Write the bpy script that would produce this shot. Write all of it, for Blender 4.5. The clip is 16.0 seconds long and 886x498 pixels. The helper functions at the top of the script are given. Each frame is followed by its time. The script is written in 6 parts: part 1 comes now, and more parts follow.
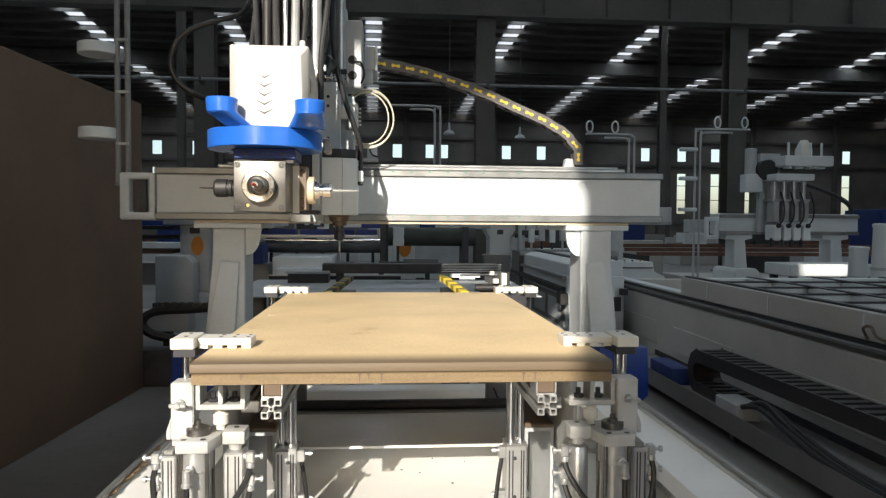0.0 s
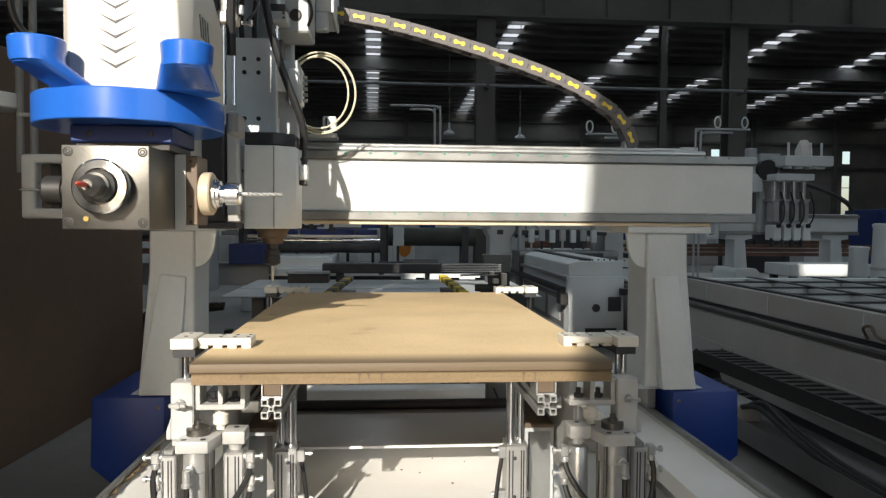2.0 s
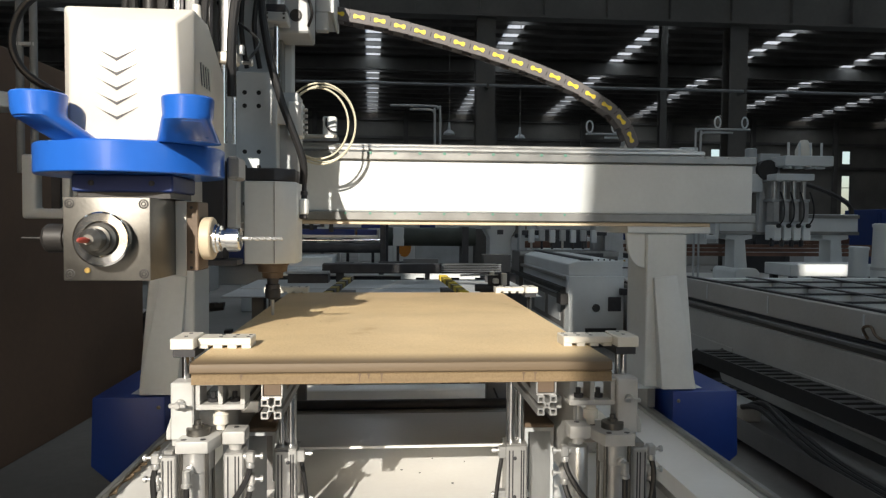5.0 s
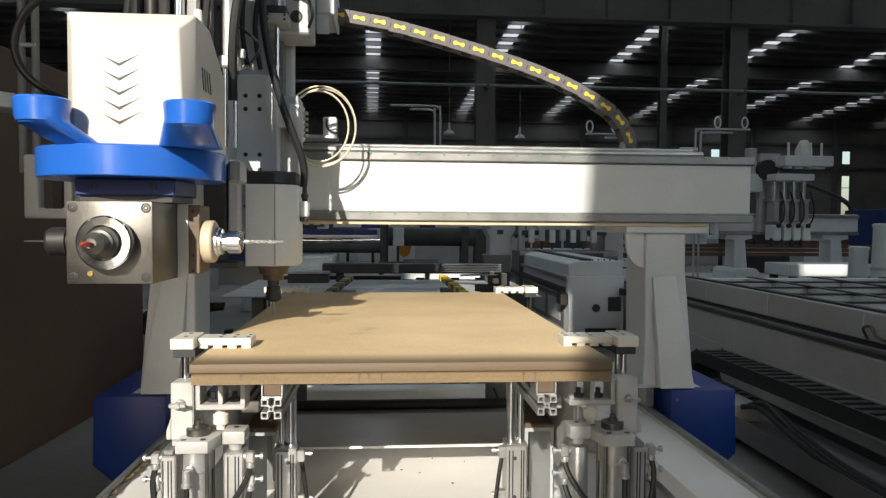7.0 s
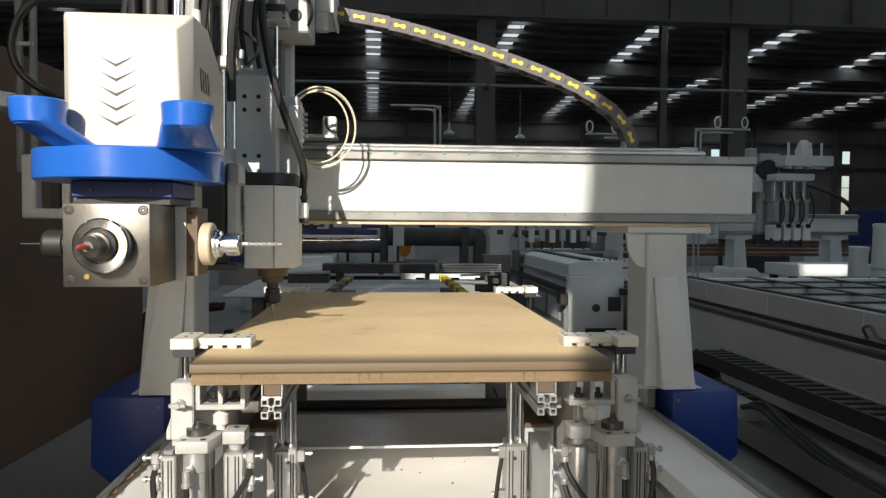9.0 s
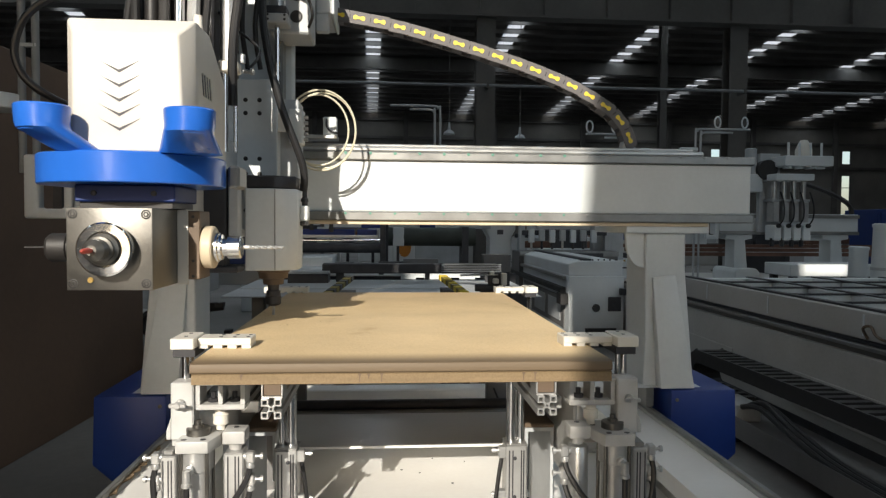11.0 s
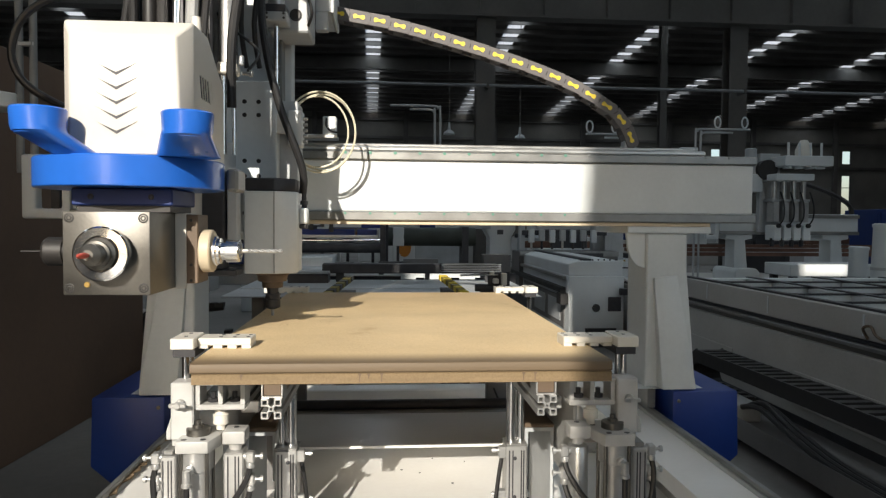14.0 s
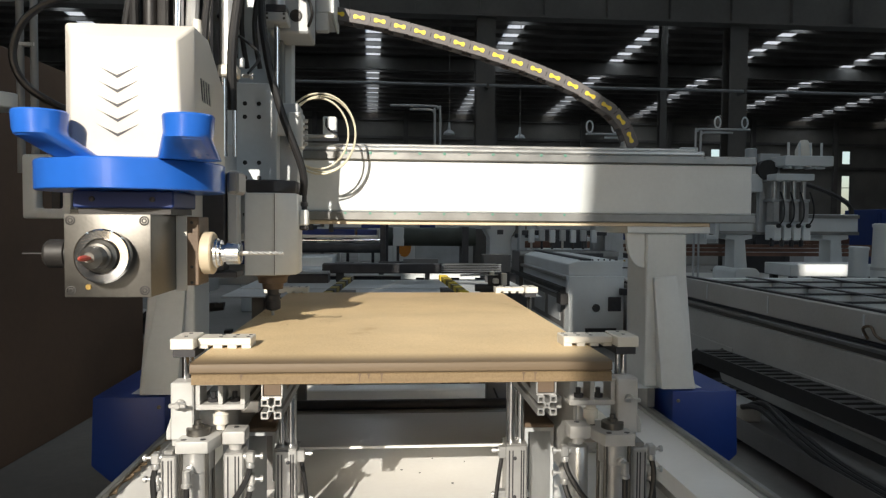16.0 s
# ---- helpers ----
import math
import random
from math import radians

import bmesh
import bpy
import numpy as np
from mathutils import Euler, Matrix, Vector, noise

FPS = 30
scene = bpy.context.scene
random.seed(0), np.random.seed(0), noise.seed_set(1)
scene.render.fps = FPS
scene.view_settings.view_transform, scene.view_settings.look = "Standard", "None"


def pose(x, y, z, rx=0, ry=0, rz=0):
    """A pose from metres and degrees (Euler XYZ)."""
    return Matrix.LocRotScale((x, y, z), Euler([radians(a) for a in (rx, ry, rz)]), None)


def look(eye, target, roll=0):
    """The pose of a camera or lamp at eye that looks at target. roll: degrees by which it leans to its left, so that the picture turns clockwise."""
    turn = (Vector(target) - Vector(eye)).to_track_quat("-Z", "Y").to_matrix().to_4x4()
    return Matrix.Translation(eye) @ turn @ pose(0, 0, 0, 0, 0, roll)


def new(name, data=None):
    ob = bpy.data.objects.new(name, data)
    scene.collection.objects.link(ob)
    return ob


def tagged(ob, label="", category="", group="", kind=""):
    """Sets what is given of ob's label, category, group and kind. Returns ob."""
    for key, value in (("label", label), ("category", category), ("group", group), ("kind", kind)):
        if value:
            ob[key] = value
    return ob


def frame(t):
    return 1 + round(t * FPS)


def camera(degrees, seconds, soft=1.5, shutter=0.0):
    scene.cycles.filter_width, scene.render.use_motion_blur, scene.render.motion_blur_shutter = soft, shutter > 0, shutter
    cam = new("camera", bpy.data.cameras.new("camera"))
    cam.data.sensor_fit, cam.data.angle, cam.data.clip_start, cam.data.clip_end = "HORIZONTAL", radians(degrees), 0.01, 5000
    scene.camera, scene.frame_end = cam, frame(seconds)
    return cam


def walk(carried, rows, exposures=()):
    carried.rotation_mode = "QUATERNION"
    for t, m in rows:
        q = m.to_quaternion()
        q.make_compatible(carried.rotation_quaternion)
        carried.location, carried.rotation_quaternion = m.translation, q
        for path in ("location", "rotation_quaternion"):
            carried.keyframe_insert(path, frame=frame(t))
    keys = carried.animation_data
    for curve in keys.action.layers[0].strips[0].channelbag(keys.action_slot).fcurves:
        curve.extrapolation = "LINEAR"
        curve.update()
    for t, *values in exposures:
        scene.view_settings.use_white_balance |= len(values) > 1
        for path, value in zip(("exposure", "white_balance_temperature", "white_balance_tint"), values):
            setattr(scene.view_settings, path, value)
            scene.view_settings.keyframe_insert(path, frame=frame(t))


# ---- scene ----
# the camera stands still
cam = camera(64.21, 16.0, soft=1.3)
EYE = (0.388, -1.418, 1.131)
POSE = look(EYE, (EYE[0] + 0.07893, EYE[1] + 0.99621, EYE[2] - 0.03666), 0.435)
walk(cam, [(0.0, POSE), (16.0, POSE)], [(0.0, 0.62, 6500, 10), (1.0, 0.62, 6500, 10), (2.0, 0.45, 6500, 10), (4.0, 0.32, 6500, 10), (16.0, 0.30, 6500, 10)])

# ---- light: low sun through the part-open door, sky through skylights and far windows, an added fill lamp ----
SUN_WAY = Vector((0.242, 0.968, -0.457)).normalized()
world = bpy.data.worlds.new("sky_world")
scene.world = world
world.use_nodes = True
wn = world.node_tree
sky = wn.nodes.new("ShaderNodeTexSky")
sky.sky_type = "NISHITA"
sky.sun_disc = False
sky.sun_elevation = radians(24.5)
sky.sun_rotation = radians(194.5)
sky.air_density, sky.dust_density = 1.0, 2.0
wn.links.new(sky.outputs[0], wn.nodes["Background"].inputs[0])
wn.nodes["Background"].inputs[1].default_value = 0.12
sun = new("sun", bpy.data.lights.new("sun", "SUN"))
sun.data.energy, sun.data.angle, sun.data.color = 5.0, radians(0.53), (1.0, 0.93, 0.82)
sun.rotation_mode = "QUATERNION"
sun.rotation_quaternion = SUN_WAY.to_track_quat("-Z", "Y")


def daylight_fill(name, x, y, z, w, h, power, rx, rz=0, col=(0.77, 0.90, 1.0)):
    lamp = new(name, bpy.data.lights.new(name, "AREA"))
    lamp.data.shape, lamp.data.size, lamp.data.size_y = "RECTANGLE", w, h
    lamp.data.energy, lamp.data.color = power, col
    lamp.matrix_world = pose(x, y, z, rx, 0, rz)
    return lamp


# added fill lamp before the closed rear wall, brightens faces towards the camera
daylight_fill("daylight_fill", 6.2, -5.9, 3.6, 7.0, 3.2, 98, 90)
# daylight spread by the roof's translucent strips
for k in range(-3, 6):
    daylight_fill("skylight_light", 0.5 + 7.95 * k - 0.024 * 28, 28.0, 12.66 - 0.06, 0.9, 66.0, 440, -2.8, 1.37)

# ---- materials ----
def mat(name, col, rough=0.5, metal=0.0, var=0.12, scale=6.0, bump=0.05, fine=60.0, spec=0.5, dirt=None, dirt_amt=0.0, coat=0.0):
    """A surface with two scales of variation: broad stains and fine grain."""
    m = bpy.data.materials.new(name)
    m.use_nodes = True
    nt = m.node_tree
    b = nt.nodes["Principled BSDF"]
    tc = nt.nodes.new("ShaderNodeTexCoord")
    n1 = nt.nodes.new("ShaderNodeTexNoise")
    n1.inputs["Scale"].default_value, n1.inputs["Detail"].default_value = scale, 5
    n2 = nt.nodes.new("ShaderNodeTexNoise")
    n2.inputs["Scale"].default_value, n2.inputs["Detail"].default_value = fine, 3
    for n in (n1, n2):
        nt.links.new(tc.outputs["Object"], n.inputs["Vector"])
    ramp = nt.nodes.new("ShaderNodeValToRGB")
    d = dirt or tuple(c * (1 - 2.2 * var) for c in col)
    ramp.color_ramp.elements[0].position, ramp.color_ramp.elements[1].position = 0.3 + 0.25 * dirt_amt, 0.62 + 0.15 * dirt_amt
    ramp.color_ramp.elements[0].color = (*[max(c, 0) for c in d], 1)
    ramp.color_ramp.elements[1].color = (*[min(c * (1 + 0.3 * var), 1) for c in col], 1)
    nt.links.new(n1.outputs["Fac"], ramp.inputs[0])
    mix = nt.nodes.new("ShaderNodeMix")
    mix.data_type, mix.blend_type = "RGBA", "MULTIPLY"
    mix.inputs[0].default_value = min(1.0, var * 2.5)
    nt.links.new(ramp.outputs[0], mix.inputs[6])
    r2 = nt.nodes.new("ShaderNodeValToRGB")
    r2.color_ramp.elements[0].position, r2.color_ramp.elements[1].position = 0.3, 0.7
    r2.color_ramp.elements[0].color, r2.color_ramp.elements[1].color = (0.72, 0.72, 0.72, 1), (1, 1, 1, 1)
    nt.links.new(n2.outputs["Fac"], r2.inputs[0])
    nt.links.new(r2.outputs[0], mix.inputs[7])
    nt.links.new(mix.outputs[2], b.inputs["Base Color"])
    mr = nt.nodes.new("ShaderNodeMapRange")
    mr.inputs[3].default_value, mr.inputs[4].default_value = max(rough - 0.1, 0.05), min(rough + 0.12, 1)
    nt.links.new(n1.outputs["Fac"], mr.inputs[0])
    nt.links.new(mr.outputs[0], b.inputs["Roughness"])
    b.inputs["Metallic"].default_value = metal
    b.inputs["Specular IOR Level"].default_value = spec
    b.inputs["Coat Weight"].default_value = coat
    if bump:
        bp = nt.nodes.new("ShaderNodeBump")
        bp.inputs["Strength"].default_value, bp.inputs["Distance"].default_value = bump, 0.004
        nt.links.new(n2.outputs["Fac"], bp.inputs["Height"])
        nt.links.new(bp.outputs[0], b.inputs["Normal"])
    return m


WHITE = mat("white_machine_paint", (0.68, 0.715, 0.725), 0.42, var=0.06, scale=3, bump=0.02, dirt=(0.61, 0.64, 0.645))
GREYW = mat("grey_machine_paint", (0.46, 0.48, 0.49), 0.45, var=0.08, scale=3, bump=0.04)
PANPAINT = mat("pale_bed_plate", (0.89, 0.88, 0.85), 0.30, var=0.04, scale=2.5, bump=0.04, dirt=(0.82, 0.80, 0.76))
TOWERP = mat("tower_paint", (0.48, 0.485, 0.475), 0.4, var=0.08, scale=9, bump=0.03, dirt=(0.37, 0.36, 0.34))
BEDPAINT = mat("bed_paint", (0.50, 0.50, 0.48), 0.5, var=0.1, scale=1.3, bump=0.05, dirt=(0.39, 0.38, 0.355))
COVERW = mat("cover_cream_plastic", (0.70, 0.67, 0.60), 0.4, var=0.03, scale=4, bump=0.02, coat=0.1)
HEADC = mat("head_cover_cream", (0.70, 0.665, 0.60), 0.36, var=0.03, scale=4, bump=0.02, coat=0.1)
BLUE = mat("blue_plastic", (0.020, 0.135, 0.58), 0.3, var=0.05, scale=5, bump=0.01, coat=0.3)
BLUEP = mat("blue_paint", (0.010, 0.042, 0.25), 0.42, var=0.08, scale=4, bump=0.04)
DKBLUE = mat("dark_blue_plastic", (0.008, 0.030, 0.150), 0.55, var=0.05, scale=8)
STEEL = mat("milled_steel", (0.18, 0.172, 0.156), 0.40, 0.85, var=0.1, scale=14, fine=160, bump=0.05)
CHROME = mat("polished_steel", (0.75, 0.75, 0.75), 0.16, 1.0, var=0.04, scale=20)
RAIL = mat("guide_rail_steel", (0.30, 0.30, 0.29), 0.4, 0.6, var=0.1, scale=10)
ALU = mat("anodised_aluminium", (0.52, 0.52, 0.51), 0.34, 0.62, var=0.06, scale=18, fine=220)
DARKM = mat("dark_steel", (0.05, 0.05, 0.055), 0.45, 0.3, var=0.15, scale=12)
BLACK = mat("black_rubber", (0.022, 0.020, 0.019), 0.5, var=0.1, scale=14)
BLACKG = mat("black_hose", (0.018, 0.017, 0.017), 0.42, var=0.1, scale=9)
BEIGE = mat("nylon_beige", (0.62, 0.52, 0.37), 0.5, var=0.05, scale=10)
BROWNM = mat("bronze_housing", (0.15, 0.105, 0.07), 0.5, 0.2, var=0.12, scale=12)
BRASS = mat("brass", (0.66, 0.46, 0.16), 0.3, 0.9, var=0.06)
RED = mat("red_carbide", (0.55, 0.09, 0.06), 0.35, 0.2, var=0.06)
YELLOW = mat("yellow_plastic", (0.80, 0.60, 0.05), 0.45, var=0.04)
CHAING = mat("grey_chain_plastic", (0.125, 0.115, 0.115), 0.55, var=0.08, scale=12)
GREEN = mat("green_plastic", (0.10, 0.27, 0.20), 0.5, var=0.04)
ORANGE = mat("orange_sticker", (0.62, 0.24, 0.03), 0.5, var=0.08)
HOSEW = mat("clear_yellowed_hose", (0.66, 0.62, 0.47), 0.3, var=0.06)
KRAFT = mat("brown_board", (0.185, 0.118, 0.078), 0.75, var=0.1, scale=1.5, fine=30, bump=0.08)
ROOFM = mat("dark_roof_steel", (0.115, 0.105, 0.098), 0.8, var=0.2, scale=0.5, fine=6)
STEELG = mat("grey_structural_steel", (0.12, 0.112, 0.102), 0.65, var=0.15, scale=0.8, fine=10)
WALLM = mat("grey_cladding", (0.20, 0.185, 0.165), 0.75, var=0.15, scale=0.4, fine=8)
FLOORM = mat("worn_concrete", (0.20, 0.192, 0.18), 0.6, var=0.16, scale=0.9, fine=24, bump=0.12, dirt=(0.12, 0.113, 0.105))
REDRAIL = mat("rust_red_rail", (0.17, 0.085, 0.055), 0.6, var=0.15, scale=6)
OLIVE = mat("dark_green_cloth", (0.06, 0.07, 0.06), 0.7, var=0.15, scale=5)
CHIP = mat("pale_wood_chips", (0.52, 0.41, 0.27), 0.7, var=0.1, scale=60)
DKPAINT = mat("dark_grey_paint", (0.17, 0.165, 0.16), 0.5, var=0.1, scale=4)
POLEG = mat("dull_pipe_paint", (0.24, 0.25, 0.255), 0.45, var=0.08, scale=6)
SIGNY = mat("dim_yellow_paint", (0.26, 0.20, 0.04), 0.6, var=0.08)


def mdf(name, col, stretch, dark_front=False):
    """Compressed fibre board: speckle, faint long streaks and a few stains."""
    m = bpy.data.materials.new(name)
    m.use_nodes = True
    nt = m.node_tree
    b = nt.nodes["Principled BSDF"]
    tc = nt.nodes.new("ShaderNodeTexCoord")
    mp = nt.nodes.new("ShaderNodeMapping")
    mp.inputs["Scale"].default_value = stretch
    nt.links.new(tc.outputs["Object"], mp.inputs[0])
    a = nt.nodes.new("ShaderNodeTexNoise")
    a.inputs["Scale"].default_value, a.inputs["Detail"].default_value = 3.5, 6
    nt.links.new(mp.outputs[0], a.inputs[0])
    f = nt.nodes.new("ShaderNodeTexNoise")
    f.inputs["Scale"].default_value, f.inputs["Detail"].default_value = 240, 2
    nt.links.new(tc.outputs["Object"], f.inputs[0])
    s = nt.nodes.new("ShaderNodeTexNoise")
    s.inputs["Scale"].default_value, s.inputs["Detail"].default_value = 7, 3
    nt.links.new(tc.outputs["Object"], s.inputs[0])
    r = nt.nodes.new("ShaderNodeValToRGB")
    r.color_ramp.elements[0].position, r.color_ramp.elements[1].position = 0.35, 0.65
    r.color_ramp.elements[0].color = (*[c * 0.90 for c in col], 1)
    r.color_ramp.elements[1].color = (*[c * 1.06 for c in col], 1)
    nt.links.new(a.outputs["Fac"], r.inputs[0])
    r2 = nt.nodes.new("ShaderNodeValToRGB")
    r2.color_ramp.elements[0].position, r2.color_ramp.elements[1].position = 0.30, 0.60
    r2.color_ramp.elements[0].color, r2.color_ramp.elements[1].color = (0.82, 0.80, 0.78, 1), (1, 1, 1, 1)
    nt.links.new(f.outputs["Fac"], r2.inputs[0])
    r3 = nt.nodes.new("ShaderNodeValToRGB")
    r3.color_ramp.elements[0].position, r3.color_ramp.elements[1].position = 0.24, 0.36
    r3.color_ramp.elements[0].color, r3.color_ramp.elements[1].color = (0.72, 0.66, 0.58, 1), (1, 1, 1, 1)
    nt.links.new(s.outputs["Fac"], r3.inputs[0])
    m1 = nt.nodes.new("ShaderNodeMix")
    m2 = nt.nodes.new("ShaderNodeMix")
    for q in (m1, m2):
        q.data_type, q.blend_type = "RGBA", "MULTIPLY"
        q.inputs[0].default_value = 0.8
    nt.links.new(r.outputs[0], m1.inputs[6])
    nt.links.new(r2.outputs[0], m1.inputs[7])
    nt.links.new(m1.outputs[2], m2.inputs[6])
    nt.links.new(r3.outputs[0], m2.inputs[7])
    nt.links.new(m2.outputs[2], b.inputs["Base Color"])
    if dark_front:
        # darker strip along the front edge, fading back over the top
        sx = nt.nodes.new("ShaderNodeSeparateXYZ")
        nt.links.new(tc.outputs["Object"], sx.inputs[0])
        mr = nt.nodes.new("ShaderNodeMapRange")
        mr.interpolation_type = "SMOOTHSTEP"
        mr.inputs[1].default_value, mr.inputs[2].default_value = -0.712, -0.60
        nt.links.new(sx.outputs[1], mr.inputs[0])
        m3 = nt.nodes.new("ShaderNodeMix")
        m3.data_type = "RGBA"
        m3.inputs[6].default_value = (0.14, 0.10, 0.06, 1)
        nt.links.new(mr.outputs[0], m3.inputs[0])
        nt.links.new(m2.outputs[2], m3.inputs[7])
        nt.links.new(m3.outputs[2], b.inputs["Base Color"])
    b.inputs["Roughness"].default_value = 0.55
    b.inputs["Specular IOR Level"].default_value = 0.35
    bp = nt.nodes.new("ShaderNodeBump")
    bp.inputs["Strength"].default_value, bp.inputs["Distance"].default_value = 0.08, 0.002
    nt.links.new(f.outputs["Fac"], bp.inputs["Height"])
    nt.links.new(bp.outputs[0], b.inputs["Normal"])
    return m


DUST = mat("caked_wood_dust", (0.30, 0.21, 0.12), 0.9, var=0.25, scale=40, fine=220, bump=0.6)
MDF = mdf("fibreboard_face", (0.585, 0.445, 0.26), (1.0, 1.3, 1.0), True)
MDFE = mdf("fibreboard_edge", (0.23, 0.165, 0.092), (1.5, 4.0, 22.0))

# ---- mesh helpers ----
def bx(bm, x0, x1, y0, y1, z0, z1, bev=0.0, seg=1):
    vs = [bm.verts.new((x, y, z)) for x in (x0, x1) for y in (y0, y1) for z in (z0, z1)]
    fs = [bm.faces.new([vs[i] for i in q]) for q in ((0, 1, 3, 2), (4, 6, 7, 5), (0, 4, 5, 1), (2, 3, 7, 6), (0, 2, 6, 4), (1, 5, 7, 3))]
    if bev:
        es = list({e for f in fs for e in f.edges})
        bmesh.ops.bevel(bm, geom=es, offset=bev, segments=seg, profile=0.5, affect="EDGES")


def prism(bm, pts, axis, a, b, bev=0.0, seg=1):
    """Extrude a polygon: pts are (x, z) for axis y, (y, z) for axis x, (x, y) for axis z."""
    def place(p, t):
        return {"y": (p[0], t, p[1]), "x": (t, p[0], p[1]), "z": (p[0], p[1], t)}[axis]
    lo = [bm.verts.new(place(p, a)) for p in pts]
    hi = [bm.verts.new(place(p, b)) for p in pts]
    n = len(pts)
    fs = [bm.faces.new(lo), bm.faces.new(hi[::-1])]
    fs += [bm.faces.new((lo[i], hi[i], hi[(i + 1) % n], lo[(i + 1) % n])) for i in range(n)]
    bmesh.ops.recalc_face_normals(bm, faces=fs)
    if bev:
        es = list({e for f in fs for e in f.edges})
        bmesh.ops.bevel(bm, geom=es, offset=bev, segments=seg, profile=0.5, affect="EDGES")


def basis(d):
    d = Vector(d).normalized()
    u = d.cross(Vector((0, 0, 1)) if abs(d.z) < 0.9 else Vector((1, 0, 0))).normalized()
    return d, u, d.cross(u)


def lathe(bm, p, d, prof, n=28, closed=True, sq=1.0):
    """Turn a profile of (along, radius) round the axis d through p."""
    d, u, v = basis(d)
    rings = []
    for a, r in prof:
        c = Vector(p) + d * a
        rings.append([bm.verts.new(c + (u * math.cos(2 * math.pi * i / n) + v * math.sin(2 * math.pi * i / n) * sq) * max(r, 1e-4)) for i in range(n)])
    fs = []
    for r0, r1 in zip(rings, rings[1:]):
        for i in range(n):
            f = bm.faces.new((r0[i], r0[(i + 1) % n], r1[(i + 1) % n], r1[i]))
            f.smooth = True
            fs.append(f)
    if closed:
        fs += [bm.faces.new(rings[0][::-1]), bm.faces.new(rings[-1])]
    bmesh.ops.recalc_face_normals(bm, faces=fs)


def cyl(bm, p0, p1, r, n=20, c=0.0):
    L = (Vector(p1) - Vector(p0)).length
    prof = [(0, r - c), (c, r), (L - c, r), (L, r - c)] if c else [(0, r), (L, r)]
    lathe(bm, p0, Vector(p1) - Vector(p0), prof, n)


def tube(bm, pts, r, n=8, smooth=4):
    """A bent pipe through the given points, rounded between them."""
    P = [Vector(p) for p in pts]
    out = []
    for i in range(len(P) - 1):
        a, b2, c, d = P[max(i - 1, 0)], P[i], P[i + 1], P[min(i + 2, len(P) - 1)]
        for k in range(smooth):
            t = k / smooth
            out.append(0.5 * ((2 * b2) + (c - a) * t + (2 * a - 5 * b2 + 4 * c - d) * t * t + (3 * b2 - a - 3 * c + d) * t ** 3))
    out.append(P[-1])
    rings = []
    u = None
    for i, p in enumerate(out):
        t = (out[min(i + 1, len(out) - 1)] - out[max(i - 1, 0)]).normalized()
        if u is None:
            _, u, _ = basis(t)
        u = (u - t * u.dot(t)).normalized()
        v = t.cross(u)
        rings.append([bm.verts.new(p + (u * math.cos(2 * math.pi * k / n) + v * math.sin(2 * math.pi * k / n)) * r) for k in range(n)])
    fs = []
    for r0, r1 in zip(rings, rings[1:]):
        for i in range(n):
            f = bm.faces.new((r0[i], r0[(i + 1) % n], r1[(i + 1) % n], r1[i]))
            f.smooth = True
            fs.append(f)
    fs += [bm.faces.new(rings[0][::-1]), bm.faces.new(rings[-1])]
    bmesh.ops.recalc_face_normals(bm, faces=fs)


def frame_plate(bm, x0, x1, z0, z1, hx0, hx1, hz0, hz1, y0, y1, bev=0.004):
    """An upright plate with a rectangular hole through it."""
    o = [(x0, z0), (x1, z0), (x1, z1), (x0, z1)]
    h = [(hx0, hz0), (hx1, hz0), (hx1, hz1), (hx0, hz1)]
    vo = [[bm.verts.new((p[0], y, p[1])) for p in o] for y in (y0, y1)]
    vh = [[bm.verts.new((p[0], y, p[1])) for p in h] for y in (y0, y1)]
    fs = []
    for i in range(4):
        j = (i + 1) % 4
        fs.append(bm.faces.new((vo[0][i], vo[0][j], vh[0][j], vh[0][i])))
        fs.append(bm.faces.new((vo[1][j], vo[1][i], vh[1][i], vh[1][j])))
        fs.append(bm.faces.new((vo[0][j], vo[0][i], vo[1][i], vo[1][j])))
        fs.append(bm.faces.new((vh[0][i], vh[0][j], vh[1][j], vh[1][i])))
    bmesh.ops.recalc_face_normals(bm, faces=fs)
    if bev:
        es = [e for e in {e for f in fs for e in f.edges} if e.calc_face_angle(0) > 0.5]
        bmesh.ops.bevel(bm, geom=es, offset=bev, segments=2, profile=0.5, affect="EDGES")


def BM(fn, *a, **k):
    bm = bmesh.new()
    fn(bm, *a, **k)
    return bm


def thing(name, label, category, at=(0, 0, 0), group="", kind=""):
    e = new(name)
    e.location = at
    e["base"] = tuple(at)
    return tagged(e, label, category, group, kind)


def origin(ob):
    o = Vector((0, 0, 0))
    while ob:
        o += Vector(ob.location)
        ob = ob.parent
    return o


def part(name, bm, material, parent, label="", at=None):
    """Link a bmesh, given in the place's own coordinates, as one mesh under its thing."""
    me = bpy.data.meshes.new(name)
    if at is None:
        at = origin(parent)
    bmesh.ops.translate(bm, verts=bm.verts, vec=-Vector(at))
    bm.to_mesh(me)
    bm.free()
    me.materials.append(material)
    me.set_sharp_from_angle(angle=0.6)
    ob = new(name, me)
    ob.parent = parent
    ob.location = Vector(at) - origin(parent)
    if label:
        ob["label"] = label
    return ob


def solid(name, bm, material, label, category, kind="", group="", at=(0, 0, 0)):
    """A thing of one mesh."""
    me = bpy.data.meshes.new(name)
    bmesh.ops.translate(bm, verts=bm.verts, vec=-Vector(at))
    bm.to_mesh(me)
    bm.free()
    me.materials.append(material)
    me.set_sharp_from_angle(angle=0.6)
    ob = new(name, me)
    ob.location = at
    return tagged(ob, label, category, group, kind)


